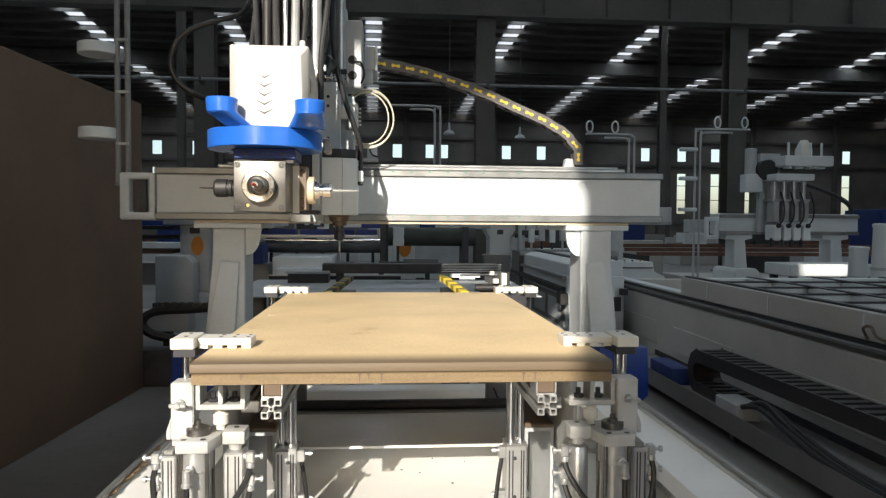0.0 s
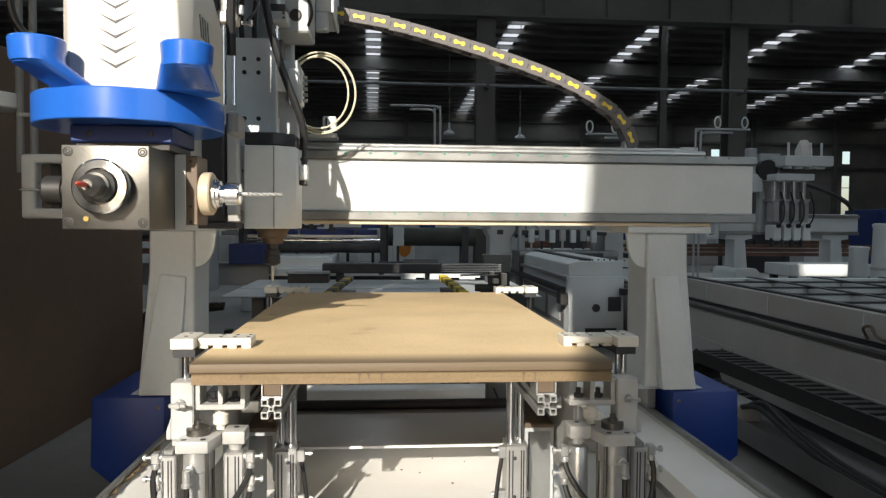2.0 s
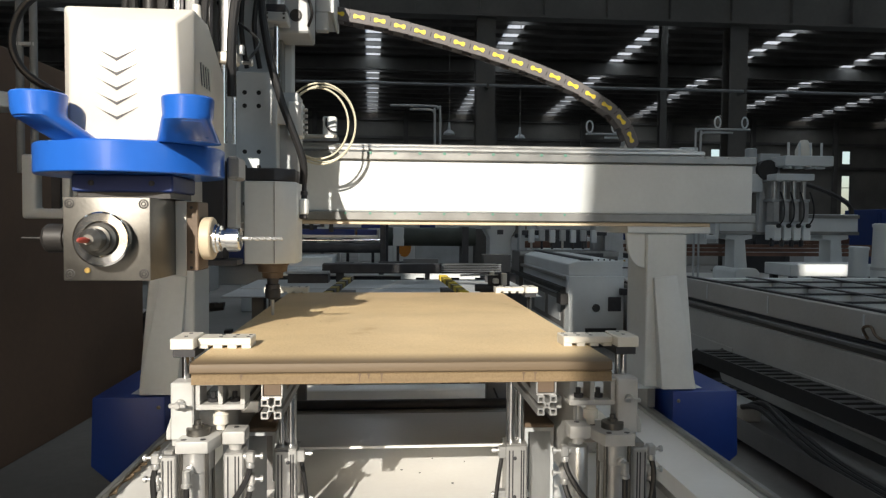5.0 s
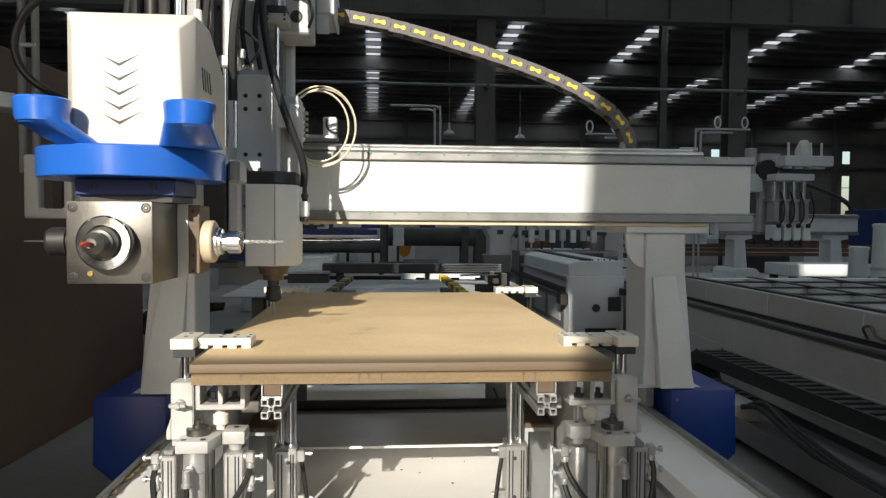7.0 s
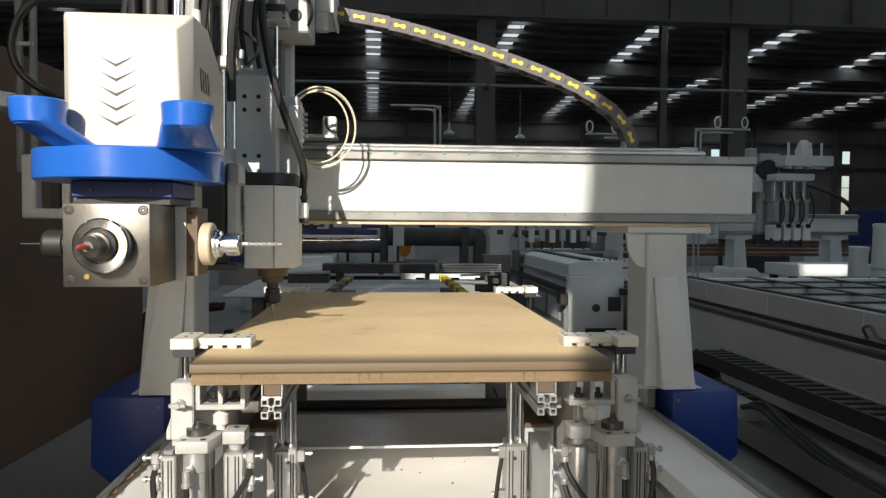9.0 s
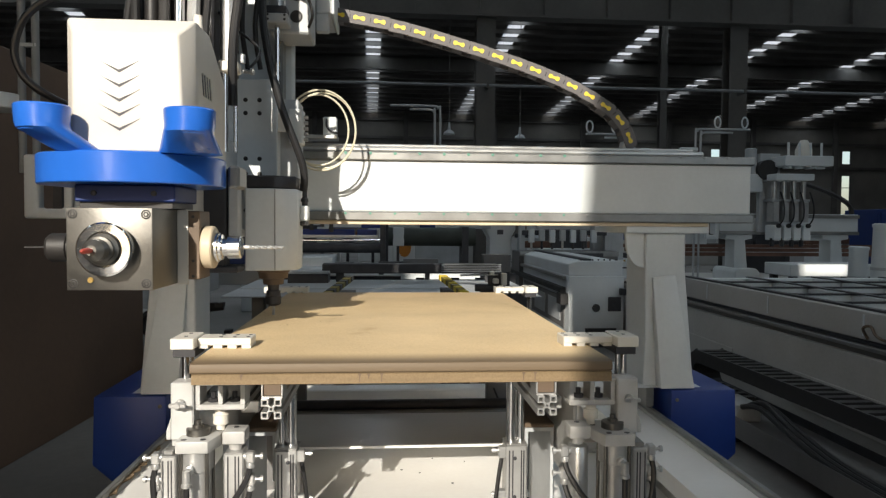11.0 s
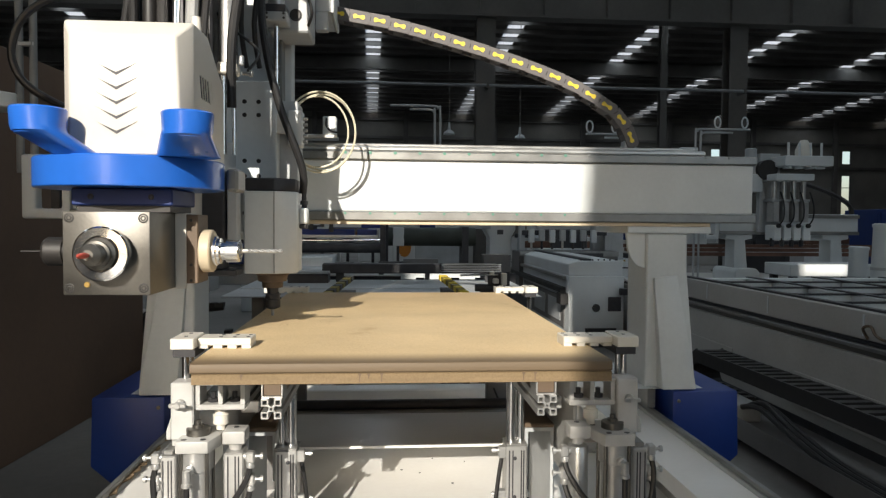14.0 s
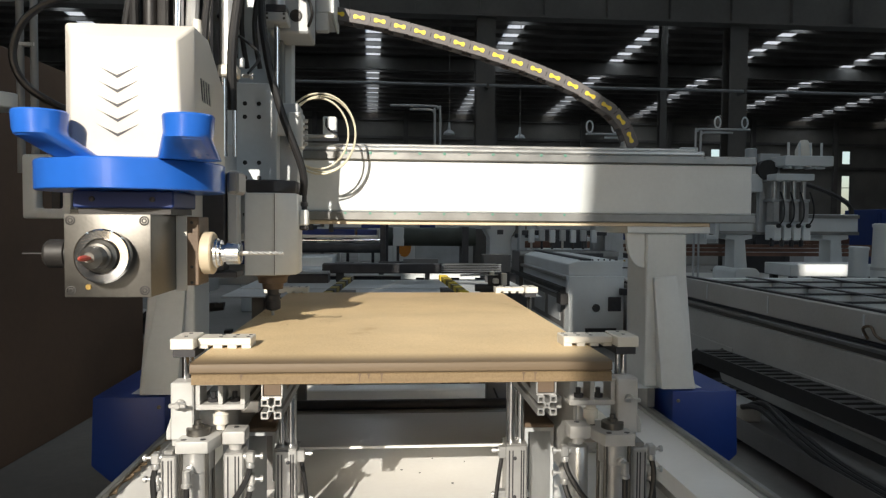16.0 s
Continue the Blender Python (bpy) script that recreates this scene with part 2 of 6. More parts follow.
# ---- the hall ----
X0, X1, Y0, Y1 = -26.0, 50.0, -6.0, 62.0
SLOPE, SHEAR = 0.049, -0.024


def roof_z(y):
    return 14.1 - SLOPE * (y + 1.4)


def hall():
    bm = bmesh.new()
    bx(bm, X0 - 1, X1 + 1, Y0 - 8, Y1 + 6, -0.3, 0.0)
    solid("floor", bm, FLOORM, "worn grey concrete factory floor with dusty stains", "floor", "structure")
    # far wall with its window openings: columns of wall between stacked windows
    wins = [-19.6, -16.2, 1.25, 4.2, 5.4, 11.1, 14.3, 24.0, 27.45, 30.65, 33.9, 43.4]
    xs = sorted(wins)
    bm = bmesh.new()
    a = X0
    for x in xs:
        bx(bm, a, x - 0.46, Y1, Y1 + 0.25, 0, 12)
        for z0, z1 in ((0, 2.1), (5.9, 6.9), (8.2, 12)):
            bx(bm, x - 0.46, x + 0.46, Y1, Y1 + 0.25, z0, z1)
        a = x + 0.46
    bx(bm, a, X1, Y1, Y1 + 0.25, 0, 12)
    wall = solid("wall_north", bm, WALLM, "far end wall of grey steel cladding with tall narrow windows", "wall", "structure")
    for x in xs:
        w = thing("window_frame", "", "", (x, Y1, 2.1))
        w["kind"], w["category"], w["label"] = "structure", "window", "tall narrow factory window with thin steel glazing bars"
        w.name = "window_1"
        fb = bmesh.new()
        for z in (2.1, 3.4, 4.7, 5.84, 6.9, 8.14):
            bx(fb, x - 0.46, x + 0.46, Y1 + 0.05, Y1 + 0.12, z, z + 0.06)
        for dx in (-0.46, 0.40):
            bx(fb, x + dx, x + dx + 0.06, Y1 + 0.05, Y1 + 0.12, 2.1, 5.9)
            bx(fb, x + dx, x + dx + 0.06, Y1 + 0.05, Y1 + 0.12, 6.9, 8.2)
        part("window_frame", fb, STEELG, w)
    # girts along the far wall
    bm = bmesh.new()
    for z in (1.2, 6.4, 8.6, 10.2):
        bx(bm, X0, X1, Y1 - 0.25, Y1 - 0.02, z, z + 0.22)
    for x in range(-14, 50, 8):
        bx(bm, x - 0.2, x + 0.2, Y1 - 0.55, Y1 - 0.26, 0, 11.5)
    solid("wall_girts", bm, STEELG, "dark steel posts and girts along the end wall", "beam", "structure")
    # rear wall, open at the sliding door
    bm = bmesh.new()
    bx(bm, X0, -2.08, Y0 - 0.25, Y0, 0, 14.6)
    # high hole in this unseen wall, added to let sun onto the far table
    # the door leaf's edge is slanted and notched to shape where sun falls
    prism(bm, [(-0.94, 0), (2.42, 0), (2.42, 14.6), (-0.69, 14.6), (-0.69, 5.2), (-0.631, 5.15)], "y", Y0 - 0.25, Y0)
    bx(bm, 2.42, 3.12, Y0 - 0.25, Y0, 0, 6.84)
    bx(bm, 2.42, 3.12, Y0 - 0.25, Y0, 7.18, 14.6)
    bx(bm, 3.12, X1, Y0 - 0.25, Y0, 0, 14.6)
    bx(bm, -2.08, -0.69, Y0 - 0.25, Y0, 5.75, 14.6)
    solid("wall_south", bm, WALLM, "grey clad wall with a partly open tall sliding door", "wall", "structure")
    bm = bmesh.new()
    bx(bm, X0 - 0.25, X0, Y0 - 0.25, Y1 + 0.25, 0, 14.6)
    solid("wall_west", bm, WALLM, "grey steel cladding side wall", "wall", "structure")
    bm = bmesh.new()
    bx(bm, X1, X1 + 0.25, Y0 - 0.25, Y1 + 0.25, 0, 14.6)
    solid("wall_east", bm, WALLM, "grey steel cladding side wall", "wall", "structure")
    # roof deck in bands between the skylight strips
    strips = [0.5 + 7.95 * k for k in range(-3, 7)]
    bm, gl = bmesh.new(), bmesh.new()
    edge = X0 - 0.3

    def band(m, a0, a1, dz0, dz1, sh0, sh1):
        q = []
        for y in (Y0 - 0.3, Y1 + 0.3):
            for x, sh in ((a0, sh0), (a1, sh1)):
                for dz in (dz0, dz1):
                    q.append(m.verts.new((x + sh * y, y, roof_z(y) + dz)))
        fs = [m.faces.new([q[i] for i in f]) for f in ((0, 1, 3, 2), (4, 6, 7, 5), (0, 4, 5, 1), (2, 3, 7, 6), (0, 2, 6, 4), (1, 5, 7, 3))]
        bmesh.ops.recalc_face_normals(m, faces=fs)
    for i, s in enumerate(strips):
        band(bm, edge, s - 0.47, 0, 0.12, 0 if i == 0 else SHEAR, SHEAR)
        band(gl, s - 0.47, s + 0.47, 0.03, 0.035, SHEAR, SHEAR)
        edge = s + 0.47
    band(bm, edge, X1 + 2.2, 0, 0.12, SHEAR, 0)
    solid("ceiling", bm, ROOFM, "dark corrugated steel factory roof", "ceiling", "structure")
    tr = bpy.data.materials.new("translucent_sheet")
    tr.use_nodes = True
    nt = tr.node_tree
    nt.nodes.remove(nt.nodes["Principled BSDF"])
    t = nt.nodes.new("ShaderNodeBsdfTranslucent")
    t.inputs[0].default_value = (0.8, 0.82, 0.84, 1)
    nt.links.new(t.outputs[0], nt.nodes["Material Output"].inputs[0])
    solid("skylight_strips", gl, tr, "translucent fibreglass skylight strips in the roof", "skylight", "structure")
    pur = thing("roof_purlins", "rows of dark steel roof purlins", "purlin", (16, 28, 12), kind="structure")
    y = Y0 + 1
    while y < Y1:
        z = roof_z(y)
        part("purlin", BM(bx, X0, X1, y, y + 0.07, z - 0.27, z + 0.01), ROOFM, pur)
        y += 1.5
    # deep rafters at each frame line
    bm = bmesh.new()
    for y in (29.0, 44.0):
        z = roof_z(y)
        bx(bm, X0, X1, y, y + 0.3, z - 1.0, z - 0.28)
    solid("ceiling_rafters", bm, STEELG, "dark steel rafters under the roof", "rafter", "structure")
    # crane girder carried by the column row
    g = thing("crane_girder", "dark riveted steel crane girder spanning the hall", "girder", (8.6, 15.2, 5.9))
    gb = bmesh.new()
    bx(gb, X0 + 0.02, X1 - 0.02, 15.0, 15.06, 5.95, 7.05)
    part("web", gb, STEELG, g)
    for z in (5.9, 7.05):
        part("flange", BM(bx, X0 + 0.02, X1 - 0.02, 14.85, 15.25, z, z + 0.05), STEELG, g)
    for i in range(26):
        part("stiffener", BM(bx, -14 + i * 1.5, -13.98 + i * 1.5, 14.88, 15.0, 5.95, 7.05), STEELG, g)
    for x, y in ((-3.75, 15.2), (2.66, 15.2), (8.75, 15.2), (15.0, 15.2), (21.2, 15.2)):
        column(x, y, 5.9, 0.44)
    for x in (-9.6, 14.4, 30.4):
        column(x, 34.0, roof_z(34) - 0.28, 0.36)
    # pipe run across the hall
    p = thing("pipe_run", "thin grey conduit pipe running across the hall", "pipe", (6, 14.7, 4.3))
    pb = bmesh.new()
    cyl(pb, (X0 + 0.1, 14.7, 4.28), (X1 - 0.1, 14.7, 4.28), 0.035, 10)
    part("pipe", pb, POLEG, p)
    for x in (-3.75, 2.66, 8.75, 15.0, 21.2):
        part("pipe_bracket", BM(bx, x - 0.03, x + 0.03, 14.66, 15.0, 4.22, 4.34), STEELG, p)


def column(x, y, h, w):
    c = thing("steel_column", "grey steel H-section factory column standing on the floor", "column", (x, y, 0), "hall columns")
    bm = bmesh.new()
    bx(bm, x - w / 2, x + w / 2, y - 0.2, y - 0.18, 0.03, h - 0.01)
    part("flange", bm, STEELG, c)
    bm = bmesh.new()
    bx(bm, x - w / 2, x + w / 2, y + 0.18, y + 0.2, 0.03, h - 0.01)
    part("flange", bm, STEELG, c)
    part("web", BM(bx, x - 0.01, x + 0.01, y - 0.18, y + 0.18, 0.03, h - 0.01), STEELG, c)
    part("base_plate", BM(bx, x - 0.35, x + 0.35, y - 0.3, y + 0.3, 0, 0.03), STEELG, c)


hall()


def board_stack():
    """Tall stack of brown boards on edge beside the machine."""
    s = thing("board_stack", "tall stack of dark brown fibreboard standing on the floor", "board stack", (-1.45, 1.5, 0))
    for i, (t, z) in enumerate(((0.30, 1.915), (0.28, 1.90), (0.25, 1.91))):
        bm = bmesh.new()
        x = -0.31 * i
        prism(bm, [(-1.515 + x, -0.9), (-1.258 + x, 3.49), (-1.258 - t + x, 3.49), (-1.515 - t + x, -0.9)], "z", 0.0, z, 0.004)
        part("board", bm, KRAFT, s)


board_stack()


# ---- the machine: bed, lift towers, board ----
GX = 0.533          # middle of the bed


def machine_bed():
    b = thing("machine_bed", "long grey painted welded steel machine bed on the floor", "machine bed", (GX, 1.6, 0))
    for s in (-1, 1):
        xo, xi = GX + s * 0.895, GX + s * 0.865
        bm = bmesh.new()
        bx(bm, min(xo, xi), max(xo, xi), -0.35, 3.6, 0, 0.40, 0.006)
        part("side_beam", bm, BEDPAINT, b)
        part("linear_rail", BM(bx, GX + s * 0.884 - 0.008, GX + s * 0.884 + 0.008, -0.3, 3.5, 0.401, 0.418, 0.002), RAIL, b, "worn steel linear guide rail")
        # flat inner ledge with a turned-down lip
        bm = bmesh.new()
        xe = GX + s * 0.705
        prism(bm, [(xi, 0.392), (xe, 0.386), (xe, 0.33), (xe + s * 0.006, 0.33), (xe + s * 0.006, 0.379), (xi, 0.385)], "y", -0.3, 3.55)
        part("ledge", bm, PANPAINT, b, "dusty pale inner ledge of the bed")
        bm = bmesh.new()
        rnd = random.Random(20 + s)
        n = 60
        pts = [(GX + s * 0.897, -0.34)] + [(GX + s * (0.868 + rnd.uniform(-0.010, 0.012)), -0.34 + 1.5 * k / n) for k in range(n + 1)] + [(GX + s * 0.897, 1.16)]
        prism(bm, pts, "z", 0.4005, 0.4065)
        if s < 0:
            part("dust_crust", bm, DUST, b, "crumbly brown wood dust along the beam's edge")
        else:
            bm.free()
    part("tray", BM(prism, [(0.02, 1.60), (0.83, 1.60), (0.83, 0.71), (0.745, 0.71), (0.745, 0.58), (0.115, 0.58), (0.115, 0.71), (0.02, 0.71)], "z", 0.285, 0.30, 0.002), PANPAINT, b, "raised dusty tray plate")
    for x in (0.05, 0.76):
        part("tray_stay", BM(bx, x, x + 0.04, 0.9, 1.5, 0.1505, 0.2845, 0.003), BEDPAINT, b)
    # cover sheet above the tray, with a thin bright front edge
    part("cover_sheet", BM(bx, 0.00, 0.85, 0.815, 1.20, 0.412, 0.420, 0.001), PANPAINT, b, "thin grey cover sheet above the tray")
    for x in (0.01, 0.82):
        part("sheet_stay", BM(bx, x, x + 0.02, 0.95, 1.15, 0.3005, 0.4115, 0.002), BEDPAINT, b)
    for x, y, r in ((0.44, 0.93, 0.004), (0.50, 0.90, 0.003), (0.60, 0.80, 0.004), (0.66, 1.0, 0.0025), (0.55, 1.04, 0.003)):
        bm = bmesh.new()
        prism(bm, [(x - r, y), (x - 0.2 * r, y - r), (x + r, y - 0.3 * r), (x + 0.4 * r, y + 0.8 * r)], "z", 0.3002, 0.3022)
        part("crumb", bm, DARKM, b, "dark crumb on the tray")
    part("pan", BM(bx, GX - 0.865, GX + 0.865, -0.35, 3.6, 0.13, 0.15), PANPAINT, b, "light grey dusty bed plate")
    for y, z0, z1 in ((1.62, 0.15, 0.41), (2.7, 0.15, 0.36), (3.5, 0.15, 0.40)):
        part("cross_member", BM(bx, GX - 0.80, GX + 0.80, y, y + 0.10, z0, z1, 0.006), PANPAINT if y < 2 else BEDPAINT, b)
    part("lip", BM(bx, GX - 0.80, GX + 0.80, 1.52, 1.618, 0.151, 0.166, 0.003), WHITE, b)
    bm = bmesh.new()
    cyl(bm, (-0.10, 1.25, 0.441), (0.95, 1.25, 0.441), 0.019, 16)
    part("shaft", bm, DARKM, b, "dark steel cross shaft")
    part("shaft_beam", BM(bx, -0.10, 0.95, 1.201, 1.30, 0.395, 0.4215, 0.003), BEDPAINT, b)
    for x in (-0.08, 0.90):
        part("shaft_post", BM(bx, x, x + 0.03, 1.22, 1.28, 0.1505, 0.3945, 0.002), BEDPAINT, b)
    bm = bmesh.new()
    tube(bm, [(0.79, 1.56, 0.60), (0.80, 1.45, 0.53), (0.815, 1.33, 0.47), (0.83, 1.27, 0.43)], 0.004, 8)
    part("cable", bm, BLACKG, b, "thin black cable")


machine_bed()


def profile_rail(x):
    """Slotted 40 mm aluminium extrusion with end cavities."""
    r = thing("aluminium_rail", "slotted square aluminium extrusion carrying the board supports", "rail", (x, 0.0, 0.74), "support rails")
    h, t, s = 0.02, 0.0030, 0.0055
    cx, cz = x, 0.76
    # four hollow corner tubes round a hollow core, joined by slanting webs
    for sx in (-1, 1):
        for sz in (-1, 1):
            x0, x1 = sorted((cx + sx * s, cx + sx * h))
            z0, z1 = sorted((cz + sz * s, cz + sz * h))
            bm = bmesh.new()
            frame_plate(bm, x0, x1, z0, z1, x0 + t, x1 - t, z0 + t, z1 - t, -0.01, 1.42, 0.0)
            part("corner_tube", bm, ALU, r)
            a, b2 = 0.0052, 0.0078
            part("web", BM(prism, [(cx + sx * a, cz + sz * b2), (cx + sx * b2, cz + sz * a), (cx + sx * 0.0050, cz + sz * 0.0018), (cx + sx * 0.0018, cz + sz * 0.0050)], "y", -0.008, 1.415), ALU, r)
    bm = bmesh.new()
    frame_plate(bm, cx - 0.0052, cx + 0.0052, cz - 0.0052, cz + 0.0052, cx - 0.0026, cx + 0.0026, cz - 0.0026, cz + 0.0026, -0.01, 1.42, 0.0)
    part("core_tube", bm, ALU, r)
    bm = bmesh.new()
    bx(bm, cx - 0.021, cx - 0.018, 0.0, 0.06, 0.782, 0.806)
    bx(bm, cx + 0.018, cx + 0.021, 0.0, 0.06, 0.782, 0.806)
    bx(bm, cx - 0.021, cx + 0.021, 0.0, 0.06, 0.780, 0.783)
    part("channel", bm, ALU, r)
    # pad colour is darkened to carry the shade below the board
    part("pad", BM(bx, cx - 0.017, cx + 0.017, 0.004, 0.056, 0.7835, 0.807, 0.001), BROWNM, r, "brown wooden support pad, coloured darker for the shade under the board")
    for y in (0.5, 0.95, 1.34):
        part("channel", BM(bx, cx - 0.021, cx + 0.021, y, y + 0.06, 0.780, 0.807, 0.001), ALU, r)


profile_rail(0.1605)
profile_rail(0.7155)


def workpiece():
    w = thing("door_blank", "thick layered tan fibreboard panel clamped on the machine", "board", (0.427, 0.715, 0.807))
    bm = bmesh.new()
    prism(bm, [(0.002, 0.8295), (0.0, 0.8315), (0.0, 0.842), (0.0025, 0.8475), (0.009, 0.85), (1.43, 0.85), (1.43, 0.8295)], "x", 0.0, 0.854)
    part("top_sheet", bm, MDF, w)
    bm = bmesh.new()
    prism(bm, [(0.001, 0.807), (0.001, 0.8262), (0.004, 0.828), (1.428, 0.828), (1.428, 0.807)], "x", 0.003, 0.853)
    part("bottom_sheet", bm, MDFE, w, "glued lower layer with dark drips on its edge")
    part("glue_line", BM(bx, 0.004, 0.850, 0.0045, 1.426, 0.8281, 0.8294), BROWNM, w, "dark glue line between the layers")
    for x, n in ((0.334, 3), (0.352, 2), (0.378, 3), (0.668, 3), (0.692, 3), (0.10, 2)):
        bm = bmesh.new()
        prism(bm, [(x - 0.003, 0.8275), (x - 0.0012, 0.821), (x - 0.0009, 0.8285 - 0.006 * n), (x + 0.0009, 0.8285 - 0.006 * n), (x + 0.0013, 0.82), (x + 0.004, 0.8275)], "y", 0.0004, 0.0018)
        part("glue_drip", bm, BROWNM, w, "dark dried glue drip")


workpiece()


def lift_tower(s, y, back=False):
    """Clamp tower beside the board: cylinders below, slotted bracket, rod and toothed clamp on top. s: -1 or 1, the board's side."""
    cx = (0.434 if s < 0 else 0.447) if not back else (0.423 if s < 0 else 0.480)

    def X(u):
        return cx + s * u
    t = thing("clamp_tower", "white pneumatic clamp tower with steel cylinders beside the board", "clamp tower", (X(0.48), y, 0.15), "clamp towers")

    def B(bm, u0, u1, y0, y1, z0, z1, bev=0.0, seg=1):
        a, b2 = sorted((X(u0), X(u1)))
        bx(bm, a, b2, y + y0, y + y1, z0, z1, bev, seg)
    # clamp: end block and toothed arm
    bm = bmesh.new()
    B(bm, 0.462, 0.512, -0.035, 0.06, 0.853, 0.877, 0.002)
    B(bm, 0.346, 0.4615, -0.005, 0.06, 0.857, 0.873, 0.002)
    for k in range(4):
        B(bm, 0.3465 + k * 0.031, 0.366 + k * 0.031, -0.0045, 0.0595, 0.8505, 0.8572)
    cl = part("clamp_arm", bm, COVERW, t, "white toothed clamp plate with bolt holes")
    for u, v in ((0.487, 0.0), (0.487, 0.042), (0.355, 0.015), (0.385, 0.015), (0.415, 0.015), (0.355, 0.045), (0.385, 0.045), (0.415, 0.045)):
        bm = bmesh.new()
        zt = 0.8772 if u > 0.47 else 0.8732
        lathe(bm, (X(u), y + v, zt), (0, 0, 1), [(-0.0002, 0.0045), (0.0006, 0.0045)], 12)
        part("bolt", bm, DARKM, cl)
    bm = bmesh.new()
    B(bm, 0.460, 0.507, -0.03, 0.055, 0.836, 0.8525, 0.001)
    part("clamp_pad", bm, DARKM, t, "black block under the clamp")
    for v in (-0.005, 0.035):
        bm = bmesh.new()
        cyl(bm, (X(0.487), y + v, 0.70 if not back else 0.16), (X(0.487), y + v, 0.837), 0.0075, 14)
        part("rod", bm, CHROME, t)
    if back:
        return t
    # slotted bracket
    bm = bmesh.new()
    B(bm, 0.459, 0.507, -0.05, 0.0, 0.66, 0.785, 0.003)
    pl = part("pillar", bm, TOWERP, t)
    bm = bmesh.new()
    prism(bm, [(X(0.5075), 0.71), (X(0.518), 0.68), (X(0.518), 0.66), (X(0.5075), 0.66)], "y", y - 0.045, y - 0.01, 0.002)
    part("pillar_foot", bm, TOWERP, t)
    bm = bmesh.new()
    lathe(bm, (X(0.485), y - 0.052, 0.742), (0, -1, 0), [(0, 0.009), (0.012, 0.009), (0.014, 0.006), (0.03, 0.006)], 12)
    bx(bm, X(0.485) - 0.018, X(0.485) + 0.018, y - 0.079, y - 0.071, 0.737, 0.7465, 0.002)
    part("wing_screw", bm, ALU, pl, "steel wing screw")
    bm = bmesh.new()
    z0, z1 = 0.722, 0.784
    B(bm, 0.352, 0.4585, -0.04, 0.02, z0, z0 + 0.012, 0.002)
    B(bm, 0.352, 0.4585, -0.04, 0.02, z1 - 0.008, z1, 0.002)
    for u in (0.3525, 0.40, 0.448):
        B(bm, u, u + 0.0095, -0.039, 0.019, z0 + 0.0125, z1 - 0.0085)
    part("slotted_bracket", bm, TOWERP, t, "white bracket with two square windows")
    for u in (0.38, 0.426):
        bm = bmesh.new()
        lathe(bm, (X(u), y - 0.01, z0 + 0.0125), (0, 0, 1), [(0, 0.012), (0.008, 0.012), (0.009, 0.006), (0.022, 0.006)], 8)
        part("nut", bm, DARKM, t)
    # cylinders with the stepped head plate
    bm = bmesh.new()
    prism(bm, [(X(0.506), y - 0.045), (X(0.506), y + 0.02), (X(0.402), y + 0.02), (X(0.402), y - 0.05), (X(0.417), y - 0.10), (X(0.484), y - 0.10), (X(0.486), y - 0.045)], "z", 0.646, 0.672, 0.003, 2)
    hp = part("head_plate", bm, TOWERP, t, "pale painted cylinder head plate")
    bm = bmesh.new()
    lathe(bm, (X(0.45), y - 0.045, 0.6725), (0, 0, 1), [(0, 0.025), (0.014, 0.025), (0.016, 0.022), (0.016, 0.012), (0.021, 0.012), (0.021, 0.006), (0.030, 0.006), (0.031, 0.004)], 24)
    part("boss", bm, STEEL, t)
    for u, v in ((0.494, -0.015), (0.43, -0.085), (0.47, -0.085), (0.412, -0.02)):
        bm = bmesh.new()
        lathe(bm, (X(u), y + v, 0.6722), (0, 0, 1), [(0, 0.0062), (0.0006, 0.0062)], 12)
        part("bolt_hole", bm, DARKM, hp)
    # inner cylinder with a cap of its own
    bm = bmesh.new()
    B(bm, 0.348, 0.3955, -0.065, -0.01, 0.654, 0.682, 0.003, 2)
    ic = part("inner_cap", bm, TOWERP, t, "pale cap of the inner cylinder")
    bm = bmesh.new()
    lathe(bm, (X(0.372), y - 0.030, 0.6822), (0, 0, 1), [(0, 0.006), (0.0006, 0.006)], 12)
    part("bolt_hole", bm, DARKM, ic)
    bm = bmesh.new()
    lathe(bm, (X(0.372), y - 0.04, 0.6535), (0, 0, -1), [(0, 0.018), (0.012, 0.013), (0.016, 0.013)], 20)
    part("cap_neck", bm, TOWERP, t)
    bm = bmesh.new()
    if s < 0:
        B(bm, 0.350, 0.392, -0.07, -0.015, 0.16, 0.637, 0.003)
    else:
        lathe(bm, (X(0.372), y - 0.042, 0.16), (0, 0, 1), [(0, 0.026), (0.30, 0.026), (0.302, 0.0235), (0.47, 0.0235), (0.474, 0.021)], 26)
    inner = part("side_cylinder", bm, ALU, t, "slotted aluminium air cylinder" if s < 0 else "round aluminium air cylinder")
    if s < 0:
        for u in (0.3585, 0.3655, 0.381):
            bm = bmesh.new()
            B(bm, u, u + 0.003, -0.0708, -0.069, 0.17, 0.63)
            part("sensor_slot", bm, DARKM, inner)
    bm = bmesh.new()
    lathe(bm, (X(0.41), y - 0.01, 0.672), (0, 0, 1), [(0, 0.010), (0.012, 0.010), (0.014, 0.017), (0.034, 0.017), (0.037, 0.012), (0.05, 0.012)], 18)
    part("piston_rod", bm, COVERW, t)
    # main round cylinder with tie rods
    u, v, r = 0.449, -0.06, 0.033
    bm = bmesh.new()
    lathe(bm, (X(u), y + v, 0.16), (0, 0, 1), [(0, r), (0.28, r), (0.283, r * 0.9), (0.44, r * 0.9), (0.443, r * 1.02), (0.4855, r * 1.02)], 28)
    part("cylinder", bm, ALU, t, "round aluminium pneumatic cylinder")
